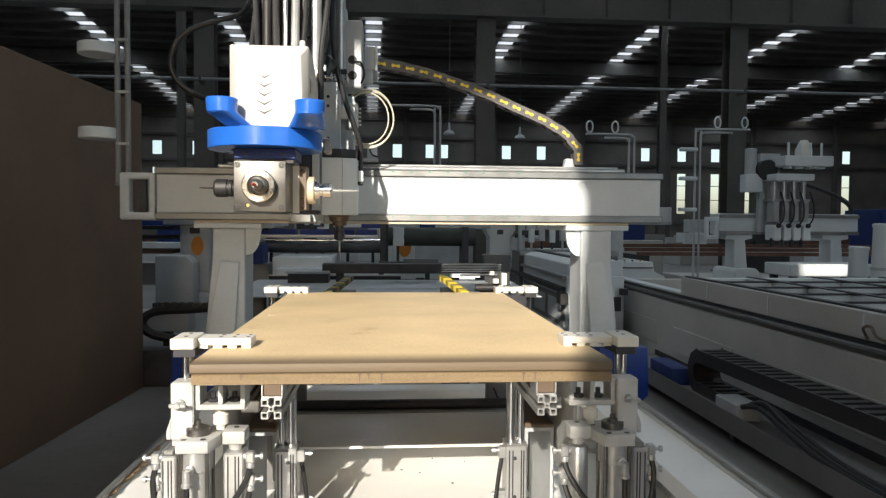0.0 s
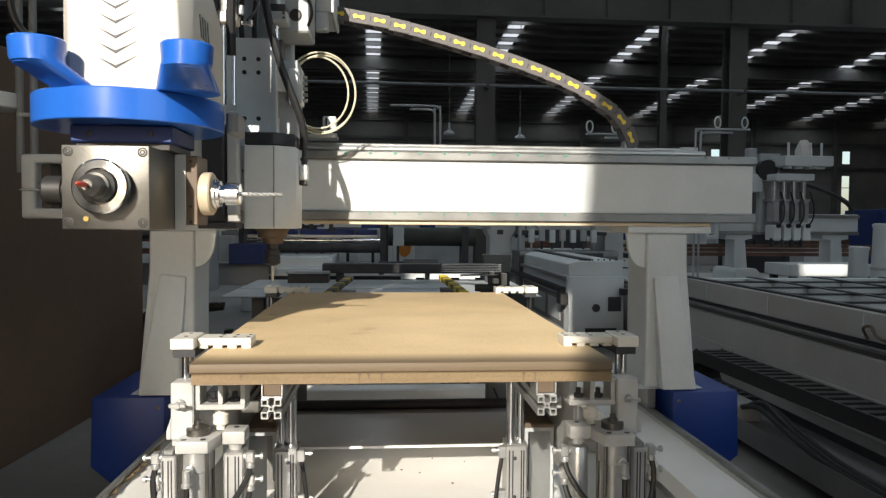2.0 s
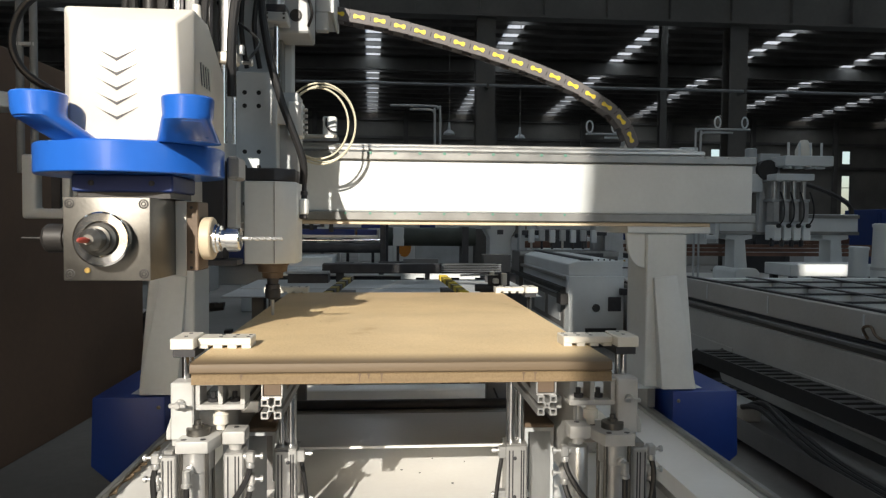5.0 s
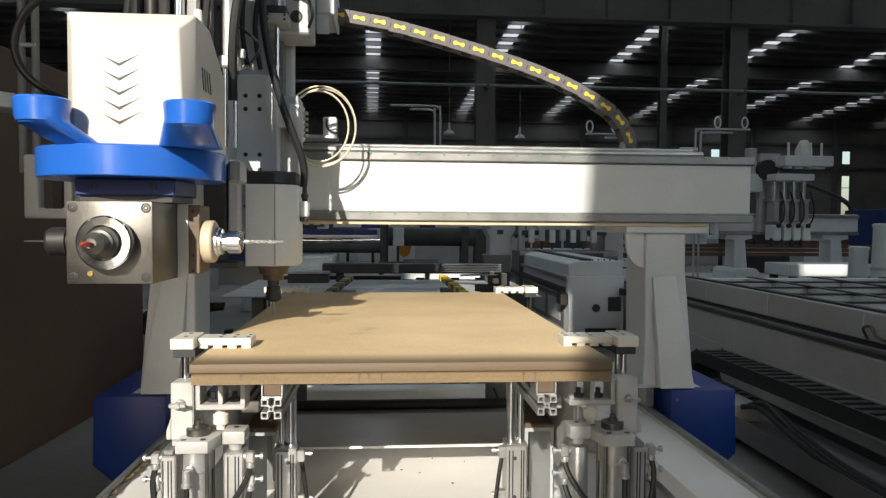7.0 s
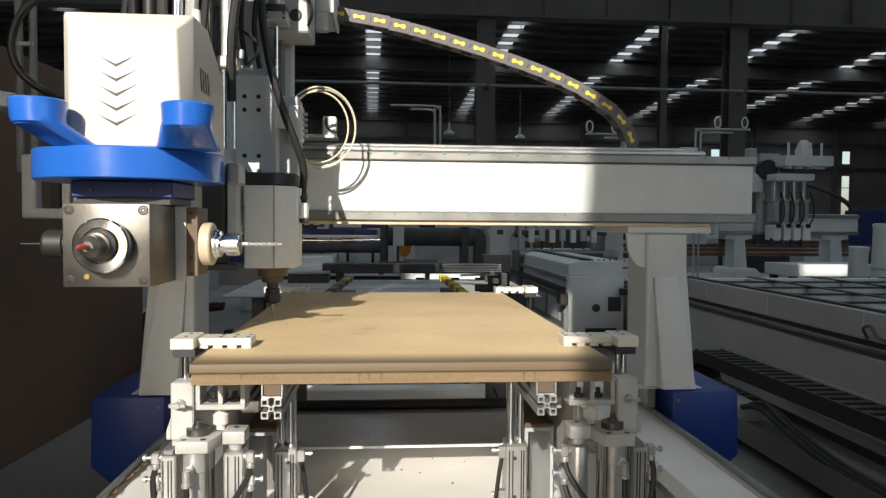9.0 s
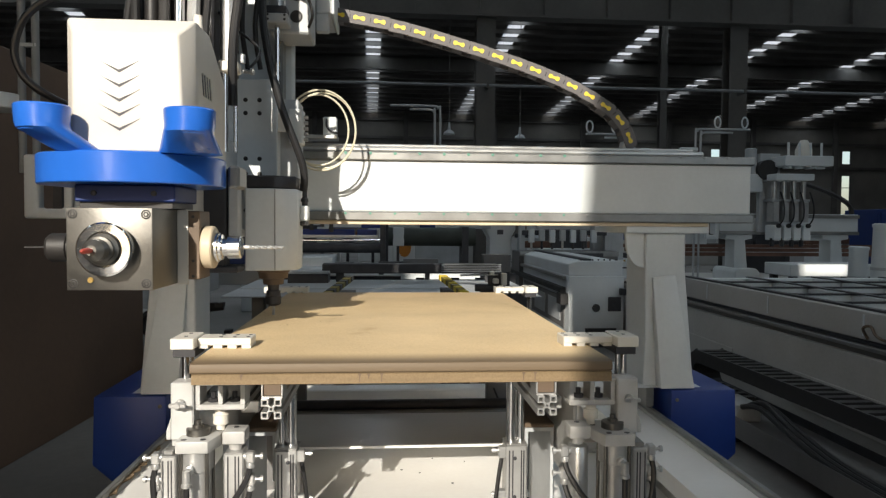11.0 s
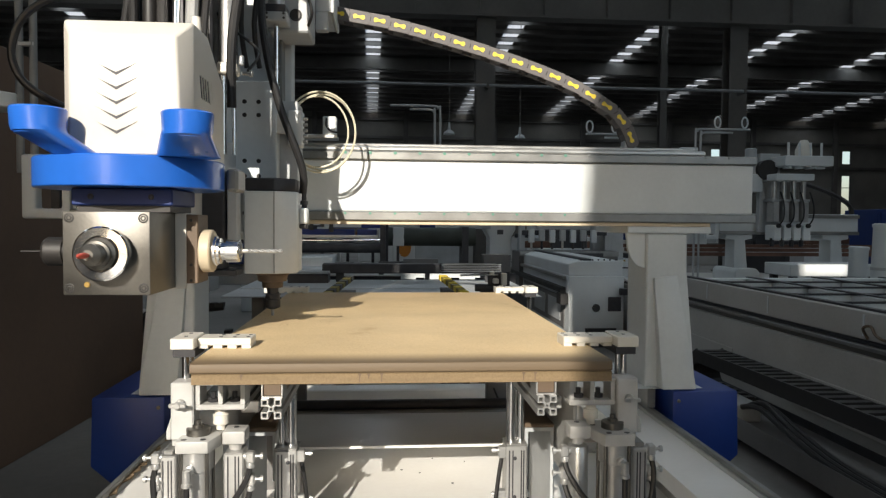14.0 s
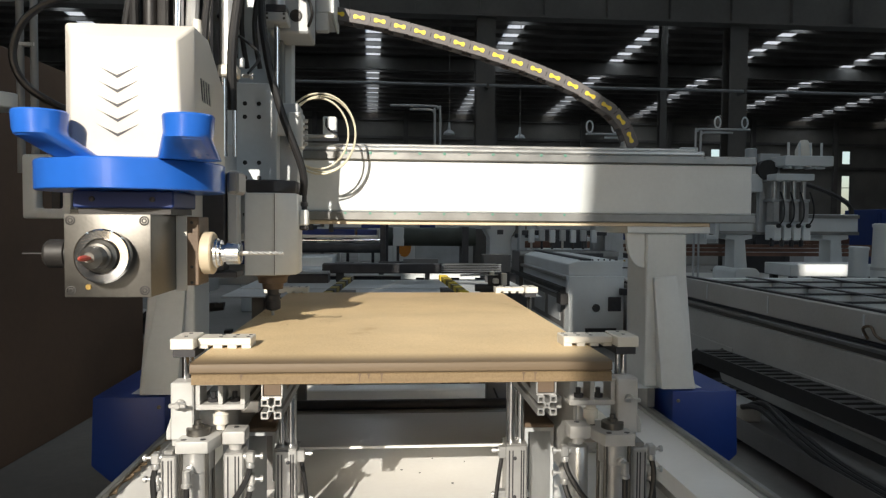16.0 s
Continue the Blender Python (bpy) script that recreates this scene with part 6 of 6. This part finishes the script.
def four_spindle_machine():
    y = 8.4
    m = thing("four_spindle_router", "white router machine with four upright spindles on a gantry beam", "router machine", (5.9, y, 0))
    part("beam", BM(bx, 4.95, 7.05, y, y + 0.3, 1.00, 1.30, 0.008), WHITE, m)
    part("beam_rail", BM(bx, 4.95, 7.05, y - 0.03, y - 0.001, 1.24, 1.29), RAIL, m)
    part("beam_rail", BM(bx, 4.95, 7.05, y - 0.03, y - 0.001, 1.0, 1.05), RAIL, m)
    bm = bmesh.new()
    frame_plate(bm, 4.75, 4.945, 0.93, 1.25, 4.80, 4.89, 0.99, 1.19, y, y + 0.06, 0.01)
    part("end_frame", bm, WHITE, m)
    for x in (5.16, 6.62):
        bm = bmesh.new()
        prism(bm, [(x - 0.10, 0.999), (x + 0.30, 0.999), (x + 0.30, 0.94), (x + 0.19, 0.92), (x + 0.23, 0.52), (x + 0.03, 0.52), (x + 0.03, 0.92), (x - 0.1, 0.94)], "y", y + 0.02, y + 0.3, 0.006)
        part("leg", bm, WHITE, m)
        bm = bmesh.new()
        prism(bm, [(x - 0.06, 0.30), (x + 0.30, 0.30), (x + 0.30, 0.47), (x + 0.25, 0.519), (x - 0.02, 0.519), (x - 0.06, 0.47)], "y", y - 0.2, y + 0.5, 0.01)
        part("foot", bm, WHITE, m)
    part("bed_side", BM(bx, 5.0, 7.3, y - 0.2, y + 2.2, 0.0, 0.295, 0.006), BEDPAINT, m)
    for k in range(3):
        part("red_rail", BM(bx, 4.3, 9.5, y + 1.5 + k * 0.6, y + 1.56 + k * 0.6, 0.62 + 0.05 * k, 0.68 + 0.05 * k), REDRAIL, m, "rust red steel rail")
    for x in (4.4, 6.8, 9.3):
        part("rail_stand", BM(bx, x, x + 0.08, y + 1.45, y + 2.9, 0.0, 0.62), DARKM, m)
    # spindle group, hung on its slide
    gx, gz = -0.075, 0.055
    part("slide", BM(bx, 5.55 + gx, 5.85 + gx, y - 0.12, y - 0.031, 0.98 + gz, 2.1 + gz, 0.006), GREYW, m)
    part("head_plate", BM(bx, 5.70 + gx, 6.40 + gx, y - 0.5, y - 0.12, 1.90 + gz, 2.04 + gz, 0.008), WHITE, m)
    part("middle_plate", BM(bx, 5.58 + gx, 6.13 + gx, y - 0.5, y - 0.12, 1.70 + gz, 1.79 + gz, 0.008), WHITE, m)
    part("side_box", BM(bx, 5.30 + gx, 5.55 + gx, y - 0.2, y - 0.031, 1.55 + gz, 1.80 + gz, 0.006), WHITE, m)
    bm = bmesh.new()
    lathe(bm, (5.42 + gx, y - 0.1, 1.80 + gz), (0, 0, 1), [(0, 0.08), (0.36, 0.08), (0.37, 0.06)], 18)
    part("canister", bm, GREYW, m)
    bm = bmesh.new()
    cyl(bm, (5.60 + gx, y - 0.25, 1.86 + gz), (5.60 + gx, y - 0.12, 1.86 + gz), 0.14, 20)
    part("pulley", bm, BLACK, m)
    bm = bmesh.new()
    lathe(bm, (6.08 + gx, y - 0.3, 2.041 + gz), (0, 0, 1), [(0, 0.11), (0.10, 0.11), (0.19, 0.07), (0.23, 0.05), (0.24, 0.0)], 20)
    part("suction_dome", bm, COVERW, m)
    for k in range(4):
        x = 5.66 + gx + k * 0.142
        bm = bmesh.new()
        cyl(bm, (x, y - 0.3, 1.50), (x, y - 0.3, 1.699 + gz), 0.038, 14)
        part("air_cylinder", bm, ALU, m)
        part("cylinder_mount", BM(bx, x - 0.06, x + 0.06, y - 0.38, y - 0.13, 1.465, 1.50, 0.004), GREYW, m)
        part("spindle_body", BM(bx, x - 0.045, x + 0.045, y - 0.38, y - 0.2, 1.18, 1.464, 0.008), ALU, m)
        part("spindle_motor", BM(bx, x - 0.05, x + 0.055, y - 0.42, y - 0.18, 0.93, 1.14, 0.008), WHITE, m, "white spindle motor with black plug")
        bm = bmesh.new()
        lathe(bm, (x + 0.01, y - 0.421, 1.13), (0, -1, 0), [(0, 0.034), (0.03, 0.03)], 14)
        part("plug", bm, BLACK, m)
        bm = bmesh.new()
        tube(bm, [(x + 0.01, y - 0.45, 1.14), (x + 0.055, y - 0.47, 1.24), (x + 0.062, y - 0.46, 1.42), (x + 0.03, y - 0.42, 1.60)], 0.0105, 8, 5)
        part("cable", bm, BLACKG, m)
        bm = bmesh.new()
        cyl(bm, (x - 0.04, y - 0.35, 0.84), (x - 0.04, y - 0.35, 0.959), 0.03, 12)
        part("collet", bm, DARKM, m)
        bm = bmesh.new()
        cyl(bm, (5.80 + gx + k * 0.16, y - 0.4, 2.041 + gz), (5.80 + gx + k * 0.16, y - 0.4, 2.23 + gz), 0.016, 8)
        part("pin", bm, WHITE, m)
        bm = bmesh.new()
        cyl(bm, (5.82 + gx + k * 0.16, y - 0.35, 1.87 + gz), (5.82 + gx + k * 0.16, y - 0.35, 1.899 + gz), 0.06, 14)
        part("stub", bm, WHITE, m)
    bm = bmesh.new()
    tube(bm, [(6.30, y + 0.15, 1.75), (6.7, y + 0.15, 1.62), (7.0, y + 0.15, 1.45), (7.05, y + 0.15, 1.31)], 0.035, 6, 6)
    part("cable_chain", bm, BLACK, m)
    # work table with a sunlit top
    part("table", BM(bx, 5.50, 6.75, y - 0.9, y - 0.25, 0.46, 0.62, 0.008), WHITE, m, "white work table in a patch of sun")
    for x in (5.55, 6.6):
        for yy in (y - 0.85, y - 0.38):
            part("table_leg", BM(bx, x, x + 0.08, yy, yy + 0.08, 0.0, 0.459), DARKM, m)
    return m


def side_ducts():
    for x, y, z0, z1, r, lean in ((4.99, 4.7, 0.0, 1.13, 0.10, 0.03), (5.36, 5.6, 0.0, 0.87, 0.10, 0.03)):
        d = thing("dust_duct", "leaning white round dust duct beside the ladder bed", "duct", (x, y, 0), "dust ducts")
        bm = bmesh.new()
        y2 = y + 0.75
        lathe(bm, (x + 0.45, y2, z0), (lean, 0, 1), [(0, r), (z1 - 0.02, r), (z1, r + 0.01), (z1 + 0.02, r + 0.01), (z1 + 0.03, r - 0.01), (z1 - 0.1, r - 0.015)], 28)
        part("pipe", bm, WHITE, d)
        bm = bmesh.new()
        lathe(bm, (x + 0.45 + lean * z1 * 0.6, y2, z1 * 0.6), (lean, 0, 1), [(0, r + 0.006), (0.03, r + 0.006)], 28, closed=False)
        part("band", bm, GREYW, d)
    c = thing("blue_cabinet", "blue painted cabinet standing far back in the hall", "cabinet", (9.2, 11.0, 0))
    part("body", BM(bx, 9.45, 10.5, 11.0, 11.8, 0.05, 1.45, 0.01), DKBLUE, c)
    part("door", BM(bx, 9.5, 9.95, 10.98, 10.999, 0.15, 1.38, 0.006), DKBLUE, c)
    part("foot", BM(bx, 9.5, 10.45, 11.05, 11.75, 0.0, 0.05), DARKM, c)


def drill_bank():
    """Row of small drill motors under the beam of the machine behind."""
    d = thing("drill_bank", "row of small grey drill motors hanging over a dark bed", "drill bank", (2.6, 7.2, 0))
    part("carrier", BM(bx, 2.05, 3.12, 7.20, 7.34, 0.99, 1.05, 0.005), DARKM, d)
    part("bed", BM(bx, 1.98, 3.2, 7.0, 7.5, 0.0, 0.80, 0.006), DKPAINT, d)
    part("bed_lip", BM(bx, 1.98, 3.2, 6.97, 6.999, 0.74, 0.80, 0.003), RAIL, d)
    for x in (2.02, 3.10):
        part("post", BM(bx, x, x + 0.07, 7.22, 7.32, 0.8005, 1.12, 0.004), GREYW, d)
    for k in range(7):
        x = 2.16 + k * 0.13
        mo = part("motor", BM(bx, x - 0.035, x + 0.035, 7.14, 7.1995, 0.90 + 0.02 * (k % 2), 1.06, 0.006), GREYW if k % 2 else WHITE, d, "small drill motor")
        bm = bmesh.new()
        cyl(bm, (x, 7.17, 0.82), (x, 7.17, 0.90 + 0.02 * (k % 2)), 0.014, 10)
        part("chuck", bm, DARKM if k % 3 else ALU, mo)


def hall_clutter():
    """Far machines, low silhouettes along the hall floor."""
    rnd = random.Random(7)
    for k in range(26):
        x = -9 + k * 1.15 + rnd.uniform(-0.3, 0.3)
        y = rnd.uniform(10.5, 14.2) if k % 2 else rnd.uniform(17, 24)
        if -2.2 < x < -1.0 and y < 9:
            continue
        m = thing("far_machine", "grey machine with a low bed and upright housing far back", "machine", (x, y, 0), "machines far back")
        h = rnd.uniform(0.7, 1.15)
        part("bed", BM(bx, x - 0.6, x + 0.5, y, y + 1.2, 0.0, h * 0.7, 0.01), (GREYW, BEDPAINT, WHITE)[k % 3], m)
        part("housing", BM(bx, x - 0.35, x + rnd.uniform(0.0, 0.4), y + 0.3, y + 0.9, h * 0.7 + 0.0005, h + rnd.uniform(0.1, 0.7), 0.01), (WHITE, DKBLUE, GREYW, DARKM)[k % 4], m)
        part("arm", BM(bx, x - 0.8, x + 0.7, y + 0.4, y + 0.55, h * 0.7 + 0.0005, h * 0.7 + 0.12, 0.01), (DARKM, RAIL, REDRAIL)[k % 3], m)


def pendant(x, y, z):
    l = thing("pendant_lamp", "unlit grey high-bay pendant lamp hanging from the roof", "pendant lamp", (x, y, z), "pendant lamps")
    bm = bmesh.new()
    lathe(bm, (x, y, z), (0, 0, 1), [(0, 0.17), (0.015, 0.175), (0.09, 0.13), (0.14, 0.05), (0.36, 0.03)], 20)
    part("shade", bm, GREYW, l)
    bm = bmesh.new()
    cyl(bm, (x, y, z + 0.36), (x, y, roof_z(y) - 0.05), 0.012, 6)
    part("rod", bm, STEELG, l)


long_bed()
floor_chain()
end_box()
grey_annex()
for lx, ly, st in ((0.60, 7.6, True), (1.84, 7.6, False), (-1.30, 7.6, False)):
    leg_pair(lx, ly, 0.28, st)
back_gantry(-3.0, 4.1, 7.55)
roller_unit()
yellow_chain(0.06, 2.25, 0.17, 2.85, 0.74, 0.80)
yellow_chain(0.80, 2.30, 0.72, 2.85, 0.755, 0.805)
valve_cluster()
left_machine()
hook_rack(0.42, 1.06, 2.63, 7.68, (), (), True, 1.36)
hook_rack(2.97, 3.62, 2.31, 7.68, (3.02, 3.36), (), True, 1.36)
hook_rack(4.64, 5.42, 2.46, 8.1, (4.95, 5.34), (1.32, 1.75, 2.15))
ROUTER = four_spindle_machine()
ROUTER.location.x += 0.2
side_ducts()
drill_bank()
hall_clutter()
for px_, py_, pz_ in ((2.2, 19.5, 3.75), (4.6, 21.0, 3.85)):
    pendant(px_, py_, pz_)


# ---- what moves ----
GANTRY_Y = [(0.0, 0.915), (0.25, 0.905), (0.5, 0.818), (0.75, 0.63), (1.0, 0.408), (1.25, 0.195), (1.5, 0.043), (1.65, 0.003), (1.8, -0.006), (2.5, -0.010), (3.0, -0.006), (3.5, 0.006), (4.0, 0.006), (5.2, -0.004), (6.5, 0.010), (7.0, 0.010), (7.5, -0.006), (8.0, 0.006), (8.5, 0.010), (9.0, -0.006), (10.2, 0.008), (11.5, 0.010), (12.0, -0.006), (12.5, -0.006), (13.0, 0.009), (13.5, 0.006), (14.0, -0.006), (14.5, 0.006), (15.0, 0.010), (15.5, 0.004), (16.0, 0.0)]
HEAD_Z = [(0.0, 0.150), (1.6, 0.143), (1.75, 0.134), (2.0, 0.099), (2.5, 0.037), (2.8, 0.006), (3.0, 0.0), (4.0, 0.0), (6.5, -0.009), (8.0, -0.015), (9.0, -0.016), (11.5, -0.026), (12.5, -0.031), (14.0, -0.032), (14.5, -0.036), (16.0, -0.037)]


def at_time(rows, t):
    for (t0, v0), (t1, v1) in zip(rows, rows[1:]):
        if t <= t1:
            return v0 + (v1 - v0) * max(0.0, (t - t0) / (t1 - t0))
    return rows[-1][1]


def slide_x(t):
    """The carriage goes sideways in step with the gantry."""
    return 0.137 * max(0.0, at_time(GANTRY_Y, t)) / 0.915 if t < 1.8 else 0.0


def motions():
    times = sorted({t for t, _ in GANTRY_Y} | {t for t, _ in HEAD_Z})
    b = {o: Vector(o.location) for o in (GANTRY, CARRIAGE, HEAD, CHAIN)}

    def rows(ob, fx, fz):
        return [(t, Matrix.Translation(b[ob] + Vector((fx(t), at_time(GANTRY_Y, t), fz(t))))) for t in times]
    still = lambda t: 0.0
    walk(GANTRY, rows(GANTRY, still, still))
    walk(CHAIN, rows(CHAIN, still, still))
    walk(CARRIAGE, rows(CARRIAGE, slide_x, still))
    walk(HEAD, rows(HEAD, slide_x, lambda t: at_time(HEAD_Z, t)))
    o = b[CHAIN]
    A, B = along(CURVE_A, LINKS), along(CURVE_B, LINKS)
    for link, (pa, ra), (pb, rb) in zip(CHAIN_LINKS, A, B):
        out = []
        for t in (0.0, 0.25, 0.5, 0.75, 1.0, 1.25, 1.5, 1.65, 1.8, 16.0):
            k = slide_x(t) / 0.137
            p = pa.lerp(pb, k)
            out.append((t, pose(p.x - o.x, 1.3 - o.y, p.z - o.z, 0, ra + (rb - ra) * k, 0)))
        walk(link, out)
    for ob, a, e, up, turn in FLYING:
        ob.location = a
        m = a.lerp(e, 0.55) + Vector((0, 0, up))
        q = a.lerp(e, 0.85) + Vector((0, 0, up * 0.5))
        walk(ob, [(0.0, pose(*a)), (2.75, pose(*a)), (2.85, pose(*a)), (3.0, pose(*m, turn, turn * 0.5, turn)), (3.1, pose(*q, turn, 0, turn)), (3.2, pose(*e, 0, 0, turn)), (3.3, pose(*e, 0, 0, turn)), (16.0, pose(*e, 0, 0, turn))])


motions()
